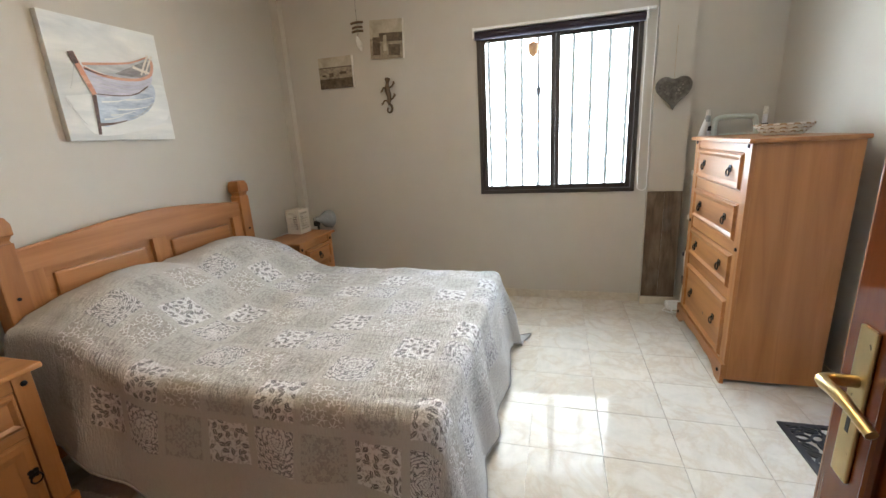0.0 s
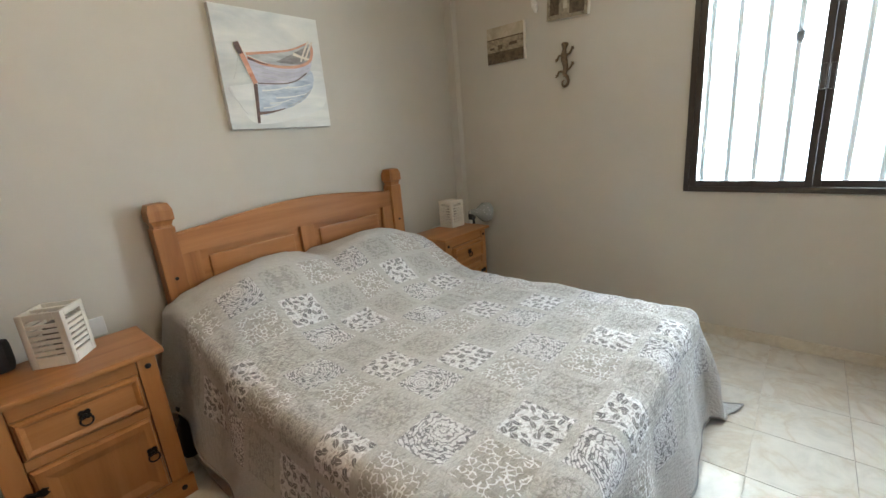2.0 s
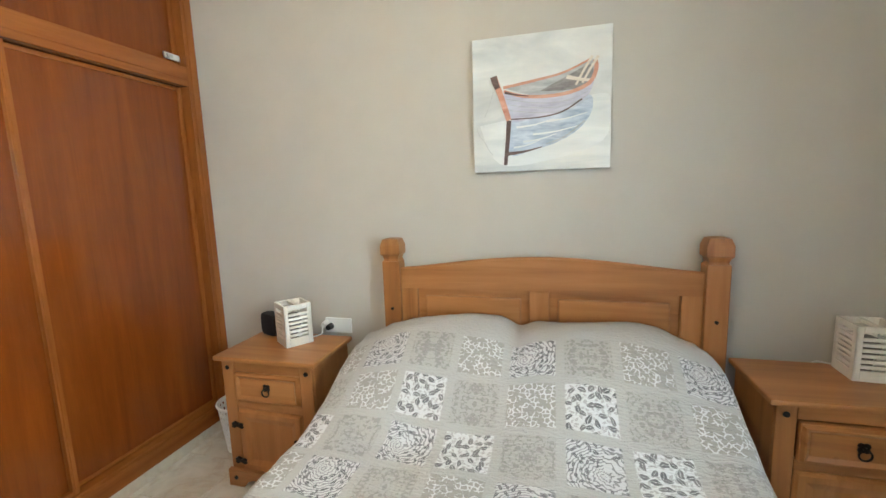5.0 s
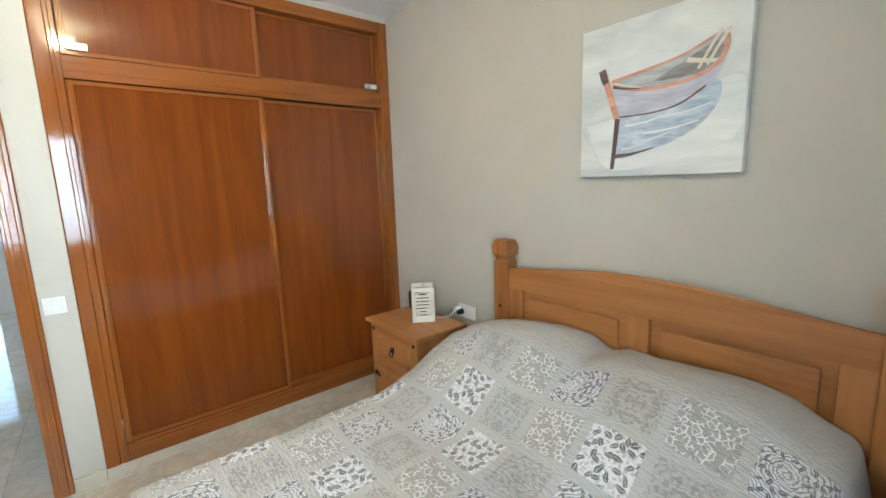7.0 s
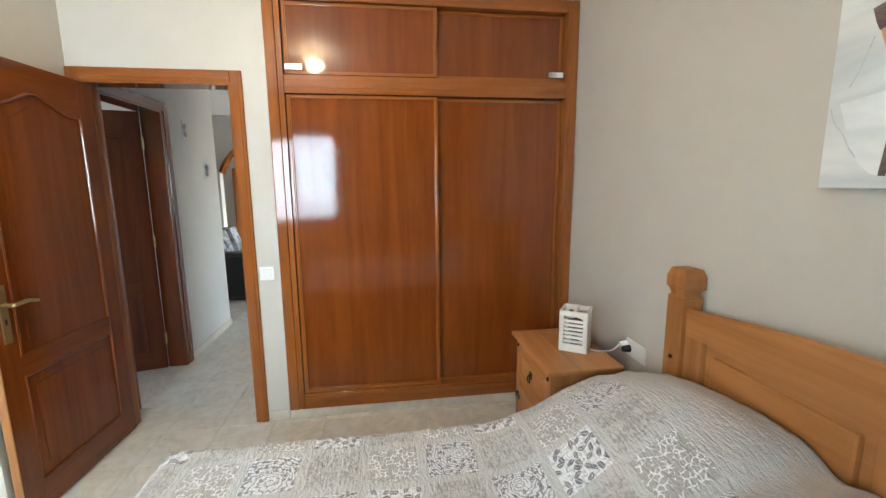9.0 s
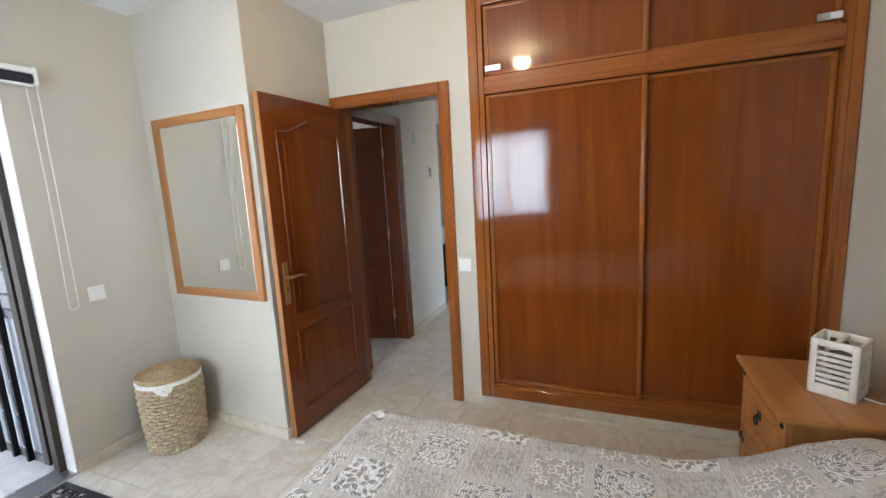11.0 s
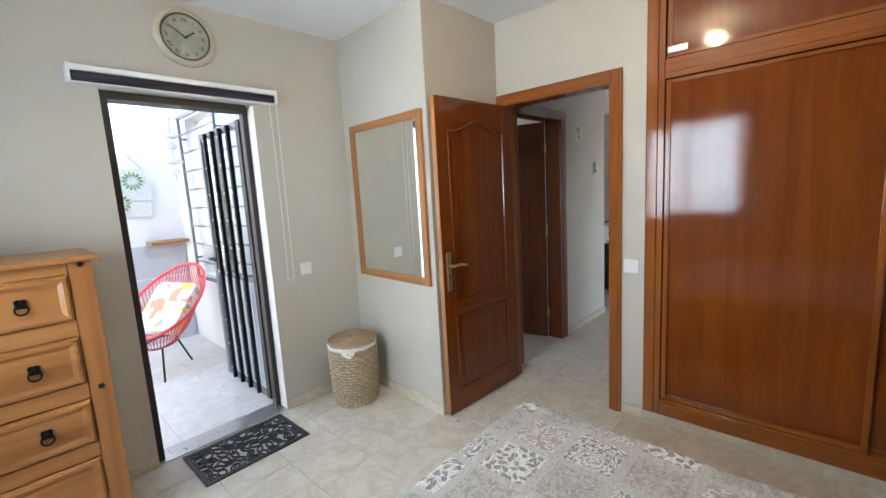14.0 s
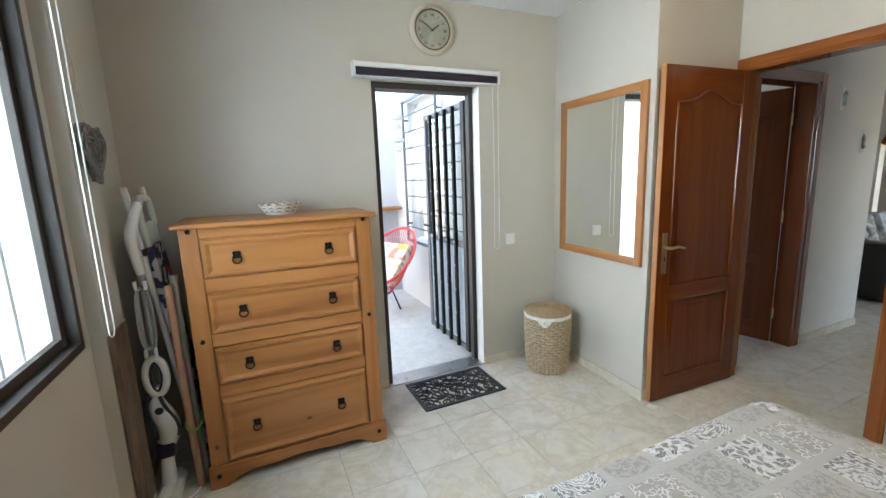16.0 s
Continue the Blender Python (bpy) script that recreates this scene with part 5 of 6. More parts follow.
part("glass", boxes([bx(-mw / 2 + fb, mw / 2 - fb, 0.006, 0.014, -mh / 2 + fb, mh / 2 - fb)]), MIRROR, mir, "silvered mirror glass")

lamp = thing("ceiling_lamp", pose(-0.06, 2.20, CEIL), "small lit opal globe lamp on the ceiling", "ceiling lamp")
bm = bmesh.new()
lathe(bm, [(0.05, 0.0), (0.05, -0.018), (0.02, -0.03)], 24)
part("base", bm, PLASTIC, lamp, smooth=True)
bm = bmesh.new()
lathe(bm, [(0.018, -0.03)] + [(max(0.004, 0.036 * math.sin(radians(20 + 160 * k / 10))), -0.062 + 0.036 * math.cos(radians(20 + 160 * k / 10))) for k in range(11)], 24)
part("globe", bm, OPAL, lamp, "glowing warm opal glass", smooth=True)

# boat painting
pic = thing("boat_painting", pose(W + 0.0005, 2.786, 1.766, 0, 0, 90), "square canvas painting of a moored rowing boat", "painting")
pw, ph = 0.606, 0.598
part("canvas", boxes([bx(-pw / 2, pw / 2, -0.034, 0, -ph / 2, ph / 2)], 0.003), brushed("painted_sky_water", (0.52, 0.55, 0.555), (0.76, 0.765, 0.735), 3.2, (0.7, 1, 2.2)), pic)
layer_k = [0]
def daub(name, outline, mat):
    layer_k[0] += 1
    y = -0.0343 - 0.0004 * layer_k[0]
    bm = bmesh.new()
    prism(bm, [((u - 0.5) * pw, (v - 0.5) * ph) for u, v in outline], y - 0.0004, y)
    return part(name, bm, mat, pic)
def sp(*pts):
    return [(p.x, p.y) for p in smooth_path([(u, v, 0) for u, v in pts], 5)]
def band(w0, w1, *pts):
    line = sp(*pts)
    n = len(line)
    up, dn = [], []
    for i, (u, v) in enumerate(line):
        a, b = line[max(i - 1, 0)], line[min(i + 1, n - 1)]
        d = Vector((b[0] - a[0], b[1] - a[1])).normalized()
        w = (w0 + (w1 - w0) * i / (n - 1)) / 2
        up.append((u - d.y * w, v + d.x * w))
        dn.append((u + d.y * w, v - d.x * w))
    return up + dn[::-1]
PB = lambda n, a, b, s=16: brushed(n, a, b, s, (0.6, 1, 2.5))
WATER, LILAC, SALMON = PB("painted_water_blue", (0.30, 0.38, 0.50), (0.66, 0.72, 0.78)), PB("painted_lilac_hull", (0.42, 0.42, 0.52), (0.64, 0.64, 0.72)), PB("painted_salmon", (0.50, 0.22, 0.15), (0.70, 0.42, 0.32))
UMBER, SHADE, PALE = PB("painted_umber", (0.07, 0.045, 0.045), (0.20, 0.14, 0.13)), PB("painted_grey_shade", (0.34, 0.36, 0.37), (0.58, 0.60, 0.60)), PB("painted_pale_wood", (0.62, 0.55, 0.46), (0.78, 0.74, 0.66))
FOAM = PB("painted_white_light", (0.62, 0.65, 0.655), (0.80, 0.81, 0.79), 5)
DUSK = PB("painted_dusk_shade", (0.16, 0.15, 0.15), (0.40, 0.39, 0.38))
daub("white_light", sp((0.05, 0.36), (0.3, 0.40), (0.9, 0.53), (0.99, 0.45), (0.95, 0.2), (0.6, 0.08), (0.2, 0.06), (0.05, 0.36)), FOAM)
daub("reflection", sp((0.28, 0.38), (0.60, 0.42), (0.84, 0.53), (0.87, 0.42), (0.78, 0.29), (0.62, 0.20), (0.45, 0.155), (0.28, 0.13), (0.28, 0.38)), WATER)
for u0, v0, u1 in ((0.33, 0.33, 0.6), (0.45, 0.27, 0.78), (0.38, 0.22, 0.62), (0.55, 0.36, 0.84), (0.31, 0.18, 0.50)):
    daub("ripple", band(0.016, 0.005, (u0, v0), ((u0 + u1) / 2, v0 + 0.012), (u1, v0 + 0.045)), FOAM)
daub("shadow", band(0.030, 0.006, (0.26, 0.135), (0.38, 0.145), (0.52, 0.175)), UMBER)
daub("shadow", band(0.004, 0.012, (0.55, 0.195), (0.68, 0.24), (0.82, 0.345)), SHADE)
daub("post_reflection", band(0.036, 0.026, (0.275, 0.385), (0.262, 0.22), (0.245, 0.05)), UMBER)
daub("inside", sp((0.24, 0.625), (0.48, 0.66), (0.68, 0.70), (0.86, 0.775), (0.885, 0.70), (0.84, 0.60), (0.70, 0.555), (0.48, 0.55), (0.24, 0.625)), SHADE)
daub("inside_shade", sp((0.50, 0.58), (0.66, 0.655), (0.85, 0.735), (0.86, 0.64), (0.74, 0.575), (0.50, 0.58)), DUSK)
daub("bench", band(0.028, 0.02, (0.69, 0.665), (0.78, 0.64), (0.86, 0.625)), PALE)
daub("hull", sp((0.235, 0.60), (0.35, 0.555), (0.50, 0.53), (0.70, 0.54), (0.84, 0.59), (0.885, 0.655), (0.85, 0.54), (0.76, 0.46), (0.66, 0.42), (0.50, 0.392), (0.28, 0.39), (0.235, 0.60)), LILAC)
for k in range(3):
    d = 0.035 * (k + 1)
    daub("plank_line", band(0.004, 0.003, (0.255 + 0.01 * k, 0.585 - d * 1.2), (0.50, 0.53 - d), (0.70, 0.535 - d), (0.84, 0.575 - d * 0.7)), SHADE)
daub("waterline", band(0.008, 0.012, (0.29, 0.392), (0.50, 0.392), (0.66, 0.42), (0.80, 0.50)), UMBER)
daub("far_rim", band(0.022, 0.012, (0.235, 0.628), (0.48, 0.662), (0.68, 0.70), (0.86, 0.775)), SALMON)
daub("near_rim", band(0.022, 0.030, (0.24, 0.60), (0.38, 0.555), (0.55, 0.54), (0.72, 0.555), (0.85, 0.61), (0.892, 0.70), (0.885, 0.765)), SALMON)
daub("rim_shade", band(0.020, 0.004, (0.245, 0.592), (0.32, 0.57), (0.42, 0.552)), UMBER)
daub("bow_post", band(0.046, 0.040, (0.165, 0.715), (0.215, 0.57), (0.275, 0.385)), SALMON)
daub("bow_cap", band(0.05, 0.042, (0.162, 0.715), (0.178, 0.66), (0.192, 0.625)), UMBER)
daub("oar", band(0.014, 0.020, (0.755, 0.60), (0.81, 0.70), (0.865, 0.79)), PALE)
daub("oar", band(0.014, 0.020, (0.80, 0.61), (0.85, 0.70), (0.905, 0.785)), PALE)
daub("mooring_line", band(0.004, 0.004, (0.16, 0.60), (0.12, 0.48), (0.09, 0.42)), SHADE)
daub("mooring_line", band(0.005, 0.004, (0.03, 0.34), (0.05, 0.28), (0.09, 0.23), (0.12, 0.17), (0.15, 0.13)), SHADE)

# sepia prints
SEPL, SEPM, SEPD = brushed("sepia_light", (0.34, 0.29, 0.21), (0.52, 0.46, 0.36), 12), brushed("sepia_mid", (0.16, 0.125, 0.085), (0.40, 0.34, 0.25), 30), brushed("sepia_dark", (0.05, 0.035, 0.022), (0.15, 0.11, 0.07), 26)
def sepia(m, w, h, shapes, label):
    t = thing("photo_canvas", m, label, "picture", "sepia canvases")
    part("canvas", boxes([bx(-w / 2, w / 2, -0.022, 0, -h / 2, h / 2)], 0.002), WHITEWOOD, t)
    for k, (u0, u1, v0, v1, mat) in enumerate(shapes):
        part("print", boxes([bx((u0 - 0.5) * w, (u1 - 0.5) * w, -0.0225 - 0.0005 * (k + 1), -0.0224 - 0.0005 * k, (v0 - 0.5) * h, (v1 - 0.5) * h)]), mat, t)
    return t
sepia(pose(-1.293, N - 0.0005, 1.968, 0, 0, 0), 0.32, 0.25, ((0.0, 0.97, 0.0, 1.0, SEPL), (0.0, 0.97, 0.30, 0.66, SEPM), (0.0, 0.97, 0.0, 0.32, SEPD), (0.0, 0.97, 0.655, 0.685, SEPD), (0.30, 0.42, 0.38, 0.5, SEPD), (0.6, 0.8, 0.44, 0.52, SEPD), (0.08, 0.2, 0.40, 0.46, SEPD)), "small sepia beach photograph on canvas")
sepia(pose(-0.810, N - 0.0005, 2.178, 0, 3, 0), 0.29, 0.29, ((0.0, 0.97, 0.0, 1.0, SEPL), (0.0, 0.97, 0.0, 0.52, SEPM), (0.28, 0.97, 0.44, 0.66, SEPD), (0.08, 0.30, 0.10, 0.56, SEPD), (0.55, 0.9, 0.08, 0.36, SEPD), (0.40, 0.50, 0.2, 0.6, SEPL)), "small sepia village photograph on canvas")
hang = thing("driftwood_hanging", pose(-1.062, N - 0.012, 2.33), "little driftwood hanging with a white shell fish", "ornament")
bm = bmesh.new()
tube(bm, [(0.0, 0, 0.18), (0.0, 0, -0.16)], 0.0015, 5)
part("string", bm, INK, hang)
for z, w in ((0.0, 0.055), (-0.035, 0.045), (-0.065, 0.05)):
    bm = bmesh.new()
    tube(bm, smooth_path([(-w, 0, z - 0.004), (0, -0.002, z + 0.003), (w, 0, z - 0.002)], 4), 0.009, 7)
    part("stick", bm, GECKO, hang, smooth=True)
bm = bmesh.new()
tube(bm, [(-0.012, 0, -0.10), (-0.006, 0, -0.125), (0.006, 0, -0.165), (0.016, 0, -0.20), (0.02, 0, -0.215)], [0.006, 0.016, 0.024, 0.014, 0.004], 10)
part("shell", bm, COTTON, hang, smooth=True)

# gecko
bm = bmesh.new()
gx, gz = -0.835, 1.745
spine = smooth_path([(0.005, 0, 0.145), (0.0, 0, 0.105), (-0.005, 0, 0.05), (0.008, 0, -0.01), (-0.004, 0, -0.06)], 5)
tube(bm, spine, [0.006, 0.02, 0.024, 0.022, 0.017, 0.013, 0.014, 0.017, 0.019, 0.021, 0.022, 0.022, 0.021, 0.020, 0.019, 0.018, 0.017, 0.016, 0.015, 0.013, 0.012], 10)
tail = [(-0.004 - 0.0 + (0.042 - 0.0026 * k) * math.sin(radians(k * 24)) * 0.9, 0, -0.06 - 0.045 + (0.045 - 0.0024 * k) * math.cos(radians(k * 24))) for k in range(17)]
tube(bm, tail, [0.012 - 0.0005 * k for k in range(17)], 8)
for sx, z0, k in ((-1, 0.055, 1), (1, 0.06, 1), (-1, -0.045, -1), (1, -0.035, -1)):
    a = [(0.0, 0, z0), (sx * 0.035, 0, z0 + 0.012), (sx * 0.055, 0, z0 + 0.005 + (0.035 if sx > 0 else -0.022))]
    tube(bm, smooth_path(a, 4), 0.007, 7)
    for q in range(3):
        e = Vector(a[-1])
        tube(bm, [e, e + Vector((sx * 0.013 * math.cos(radians(70 * q - 30)), 0, 0.013 * math.sin(radians(70 * q - 30))))], 0.0045, 6)
solid("gecko_ornament", bm, GECKO, "rust brown metal gecko on the wall", "wall ornament", smooth=True).matrix_basis = pose(gx, N - 0.024, gz)

# willow heart
heart = thing("willow_heart", pose(1.313, 4.300, 1.61), "grey woven willow heart hung on the pillar", "heart")
def heart_pt(a, s):
    return Vector((s * 16 * math.sin(a) ** 3 / 17, 0, s * (13 * math.cos(a) - 5 * math.cos(2 * a) - 2 * math.cos(3 * a) - math.cos(4 * a)) / 16))
bm = bmesh.new()
rng = random.Random(3)
for k in range(16):
    s = 0.118 - 0.0035 * k * rng.random()
    ph0 = rng.random() * 6.28
    tube(bm, [heart_pt(2 * math.pi * i / 40, s * (1 + 0.03 * math.sin(3 * 2 * math.pi * i / 40 + ph0))) + Vector((0, 0.016 * math.sin(2 * math.pi * i / 40 * 2 + ph0), 0)) for i in range(40)], 0.0035, 5, closed=True)
for k in range(110):
    a, b = rng.random() * 6.28, rng.random() * 6.28
    p, q = heart_pt(a, 0.112), heart_pt(b, 0.112)
    mid_ = p.lerp(q, 0.5) * 0.9 + Vector((0, rng.uniform(-0.022, 0.012), 0))
    tube(bm, smooth_path([p, mid_, q], 5), 0.0030, 5)
part("weave", bm, GREYWICKER, heart, smooth=True)
bm = bmesh.new()
tube(bm, [(0, 0.01, 0.07), (0.002, 0.018, 0.42)], 0.0016, 5)
part("string", bm, WICKER, heart)

# ---- things on the furniture ----
def lantern(m, label):
    t = thing("table_lamp", m, label, "table lamp", "slatted lamps")
    w, h, th = 0.068, 0.205, 0.010
    for k in range(4):
        r = pose(0, 0, 0, 0, 0, 90 * k)
        items = [bx(-w, -w + 0.022, -w, -w + th, 0, h), bx(w - 0.022, w, -w, -w + th, 0, h), bx(-w + 0.022, w - 0.022, -w, -w + th, 0, 0.040), bx(-w + 0.022, w - 0.022, -w, -w + th, h - 0.024, h)]
        side = part("side", boxes(items, 0.002, r), WHITEWOOD, t)
        for i in range(6):
            z = 0.0475 + 0.0205 * i
            part("slat", boxes([bx(-w + 0.0225, w - 0.0225, -w + 0.001, -w + th - 0.001, z, z + 0.0125)], 0.001, r), WHITEWOOD, side)
    part("base", boxes([bx(-w + 0.011, w - 0.011, -w + 0.011, w - 0.011, 0, 0.01)]), WHITEWOOD, t)
    part("top_bar", boxes([bx(-w + 0.011, w - 0.011, -0.006, 0.010, h - 0.013, h - 0.001)], 0.002), WHITEWOOD, t)
    # bulb and holder get a dark colour for the shade seen between the slats
    bm = bmesh.new()
    lathe(bm, [(0.020, 0.0105), (0.020, 0.055), (0.016, 0.060), (0.034, 0.085), (0.040, 0.115), (0.030, 0.145), (0.008, 0.155)], 16)
    part("lamp_holder", bm, plain("shade_toned_holder", (0.16, 0.14, 0.12), 0.5), t, "bulb and holder coloured dark for the shade inside the lamp", smooth=True)
    return t
lantern(pose(-1.545, 1.593, 0.66, 0, 0, 54.5), "white slatted wooden lamp on the bedside cabinet")
lantern(pose(-1.605, 3.965, 0.66, 0, 0, -4), "white slatted wooden lamp on the far bedside cabinet")
def cord(name, pts, r, mat, label):
    bm = bmesh.new()
    tube(bm, smooth_path(pts, 6), r, 6)
    return solid(name, bm, mat, label, "cord", smooth=True)
cord("lamp_cord", [(-1.605, 1.635, 0.664), (-1.635, 1.665, 0.664), (-1.665, 1.672, 0.666), (-1.72, 1.640, 0.652), (-1.765, 1.615, 0.662), (-1.776, 1.613, 0.668)], 0.003, PLASTIC, "white lamp cord running to the socket")
cord("lamp_cord", [(-1.67, 3.94, 0.664), (-1.69, 3.90, 0.664), (-1.73, 3.87, 0.650), (-1.80, 3.84, 0.55)], 0.003, PLASTIC, "white lamp cord behind the bedside cabinet")
bm = boxes([bx(-0.062, 0.062, -0.035, 0.035, 0, 0.125)], 0.03)
solid("smart_speaker", bm, BLACKPL, "black fabric-covered speaker on the bedside cabinet", "speaker", smooth=True).matrix_basis = pose(-1.618, 1.408, 0.66, 0, 0, 70)

# clip lamp with a clear bell shade behind the far cabinet
fan = thing("clip_lamp", pose(-1.535, 4.185, 0.698, 0, 0, 0), "grey clear-shaded clip lamp at the cabinet edge", "lamp")
bm = bmesh.new()
lathe(bm, [(0.018, -0.02), (0.026, 0.0), (0.030, 0.05), (0.055, 0.085), (0.078, 0.12), (0.082, 0.16), (0.078, 0.162), (0.074, 0.12), (0.05, 0.09), (0.026, 0.055), (0.020, 0.0)], 28, closed=True)
bmesh.ops.transform(bm, matrix=pose(0, -0.05, 0.04, -97, 0, -18), verts=bm.verts[:])
part("shade", bm, MILKY, fan, "grey translucent bell shade", smooth=True)
bm = bmesh.new()
tube(bm, [(0.0, -0.055, 0.04), (-0.004, -0.005, 0.045)], [0.020, 0.014], 12)
part("socket", bm, STEEL, fan, smooth=True)
part("clip", boxes([bx(-0.018, 0.018, -0.075, -0.02, -0.015, 0.03), bx(-0.012, 0.012, -0.08, -0.03, -0.105, -0.078), bx(-0.010, 0.010, -0.035, -0.022, -0.09, 0.0)], 0.004), BLACKPL, fan)
rack = thing("wire_rack", pose(-1.49, 4.18, 0) @ Matrix.Diagonal((0.75, 0.75, 0.75, 1.0)), "black wire rack with a clear sheet beside the cabinet", "rack")
bm = bmesh.new()
tube(bm, smooth_path([(0.10, -0.04, 0.006), (0.13, 0.02, 0.006), (0.12, 0.03, 0.14), (0.05, 0.02, 0.26), (-0.06, -0.01, 0.30)], 6), 0.004, 6)
tube(bm, smooth_path([(0.10, -0.04, 0.006), (0.02, -0.03, 0.01), (-0.08, -0.02, 0.006)], 6), 0.004, 6)
tube(bm, [(-0.06, -0.01, 0.30), (-0.08, -0.02, 0.006)], 0.004, 6)
part("wire", bm, IRON, rack, smooth=True)
part("sheet", boxes([bx(-0.06, 0.09, -0.004, 0.0, 0.02, 0.24)], 0.001), SMOKE, rack)

# waste bin: perforated white plastic
binn = thing("waste_bin", pose(-1.60, 1.165, 0) @ Matrix.Diagonal((0.92, 0.92, 0.98, 1.0)), "white perforated plastic waste-paper bin on the floor", "waste bin")
bm = bmesh.new()
nb, rows_ = 56, 16
ringv = []
for j in range(rows_ + 1):
    z = 0.012 + 0.265 * j / rows_
    r = 0.092 + 0.032 * j / rows_
    ringv.append([bm.verts.new((r * math.cos(2 * math.pi * k / nb), r * math.sin(2 * math.pi * k / nb), z)) for k in range(nb)])
for j in range(rows_):
    for k in range(nb):
        if 2 <= j <= rows_ - 2 and j % 2 == 0 and k % 2 == 0:
            continue
        bm.faces.new((ringv[j][k], ringv[j][(k + 1) % nb], ringv[j + 1][(k + 1) % nb], ringv[j + 1][k]))
bm.faces.new(ringv[0][::-1])
b_ = part("body", bm, PLASTIC, binn, smooth=True)
md = b_.modifiers.new("thickness", "SOLIDIFY")
md.thickness = 0.003
bm = bmesh.new()
tube(bm, [(0.125 * math.cos(2 * math.pi * k / 40), 0.125 * math.sin(2 * math.pi * k / 40), 0.278) for k in range(40)], 0.006, 8, closed=True)
part("rim", bm, PLASTIC, binn, smooth=True)
bm = bmesh.new()
lathe(bm, [(0.088, 0.0), (0.094, 0.006), (0.094, 0.014)], 40)
part("foot", bm, PLASTIC, binn, smooth=True)

# black bottle and slippers at the bedside
bm = bmesh.new()
lathe(bm, [(0.036, 0.0), (0.038, 0.02), (0.036, 0.14), (0.016, 0.19), (0.015, 0.235), (0.018, 0.24), (0.018, 0.255)], 20)
solid("black_bottle", bm, BLACKPL, "dark bottle standing between cabinet and bed", "bottle", smooth=True).matrix_basis = pose(-1.58, 1.90, 0.0)

# woven tray on the chest
tray = thing("woven_tray", pose(1.715, 3.637, 1.295), "small whitewashed woven tray on the chest", "basket")
bm = bmesh.new()
dark_bm = bmesh.new()
for j in range(6):
    z, r = 0.008 + 0.009 * j, 0.072 + 0.0065 * j
    for ph0, target in ((0, bm), (math.pi, dark_bm if j % 2 else bm)):
        tube(target, [(1.25 * (r + 0.004 * math.sin(14 * a + ph0)) * math.sin(a), (r + 0.004 * math.sin(14 * a + ph0)) * math.cos(a), z + 0.003 * math.sin(14 * a + ph0)) for a in [2 * math.pi * k / 112 for k in range(112)]], 0.0046, 5, closed=True)
part("dark_weave", dark_bm, WICKERLID, tray, "darker brown strands", smooth=True)
part("weave", bm, PALEWICKER, tray, smooth=True)
bm = bmesh.new()
lathe(bm, [(0.07, 0.0), (0.074, 0.004), (0.004, 0.006)], 32)
bmesh.ops.scale(bm, vec=(1.25, 1, 1), verts=bm.verts[:])
part("bottom", bm, PALEWICKER, tray)

# ---- laundry basket ----
lb = thing("laundry_basket", pose(1.705, 1.845, 0), "round straw wicker laundry basket with lid and cotton liner", "laundry basket")
def bask_r(z):
    return 0.146 + 0.018 * math.sin(math.pi * min(1, z / 0.42) * 0.55)
bm = bmesh.new()
for j in range(19):
    z = 0.014 + 0.0218 * j
    r = bask_r(z)
    tube(bm, [((r + 0.0055 * math.cos(16 * a + math.pi * j)) * math.cos(a), (r + 0.0055 * math.cos(16 * a + math.pi * j)) * math.sin(a), z + 0.0012 * math.sin(5 * a + j)) for a in [2 * math.pi * k / 128 for k in range(128)]], 0.0082, 6, closed=True)
part("weave", bm, WICKER, lb, smooth=True)
# stakes take the darker straw, which puts the shade between rows into colour
for k in range(32):
    a = 2 * math.pi * k / 32
    bm = bmesh.new()
    tube(bm, [(bask_r(z) * math.cos(a), bask_r(z) * math.sin(a), z) for z in (0.0, 0.1, 0.2, 0.3, 0.415)], 0.005, 5)
    part("stake", bm, WICKERLID, lb, smooth=True)
bm = bmesh.new()
n_ = 64
ra = [[bm.verts.new(((0.170 + o_ + 0.002 * math.sin(9 * a)) * math.cos(a), (0.170 + o_ + 0.002 * math.sin(9 * a)) * math.sin(a), z)) for a in [2 * math.pi * k / n_ for k in range(n_)]] for o_, z in ((-0.004, 0.440), (0.003, 0.436), (0.004, 0.428), (0.002, 0.416))]
for p, q in zip(ra, ra[1:]):
    for k in range(n_):
        bm.faces.new((p[k], p[(k + 1) % n_], q[(k + 1) % n_], q[k]))
part("liner", bm, COTTON, lb, "white cotton liner edge", smooth=True)
bm = bmesh.new()
prism(bm, [(-0.052, 0.0), (0.052, 0.0), (0.03, -0.045), (0.004, -0.06), (-0.03, -0.040)], -0.004, 0.0, pose(-0.123, 0.123, 0.425, 8, 0, 225))
part("liner_tag", bm, COTTON, lb, "white fabric flap")
lid = bmesh.new()
lathe(lid, [(0.168, 0.442), (0.172, 0.449), (0.168, 0.458), (0.10, 0.468), (0.01, 0.473)], 48)
lid_o = part("lid", lid, WICKERLID, lb, smooth=True)
for j in range(9):
    r = 0.022 + 0.0175 * j
    bm = bmesh.new()
    tube(bm, [((r + 0.002 * math.sin(15 * a + j)) * math.cos(a), (r + 0.002 * math.sin(15 * a + j)) * math.sin(a), 0.4745 - 0.105 * max(0, r - 0.01) * 0.9) for a in [2 * math.pi * k / 60 for k in range(60)]], 0.0065, 5, closed=True)
    part("coil", bm, WICKERLID, lid_o, smooth=True)
bm = bmesh.new()
tube(bm, smooth_path([(-0.03, 0.0, 0.474), (-0.015, 0.0, 0.492), (0.015, 0.0, 0.492), (0.03, 0.0, 0.474)], 5), 0.006, 7)
part("handle", bm, WICKERLID, lid_o, smooth=True)

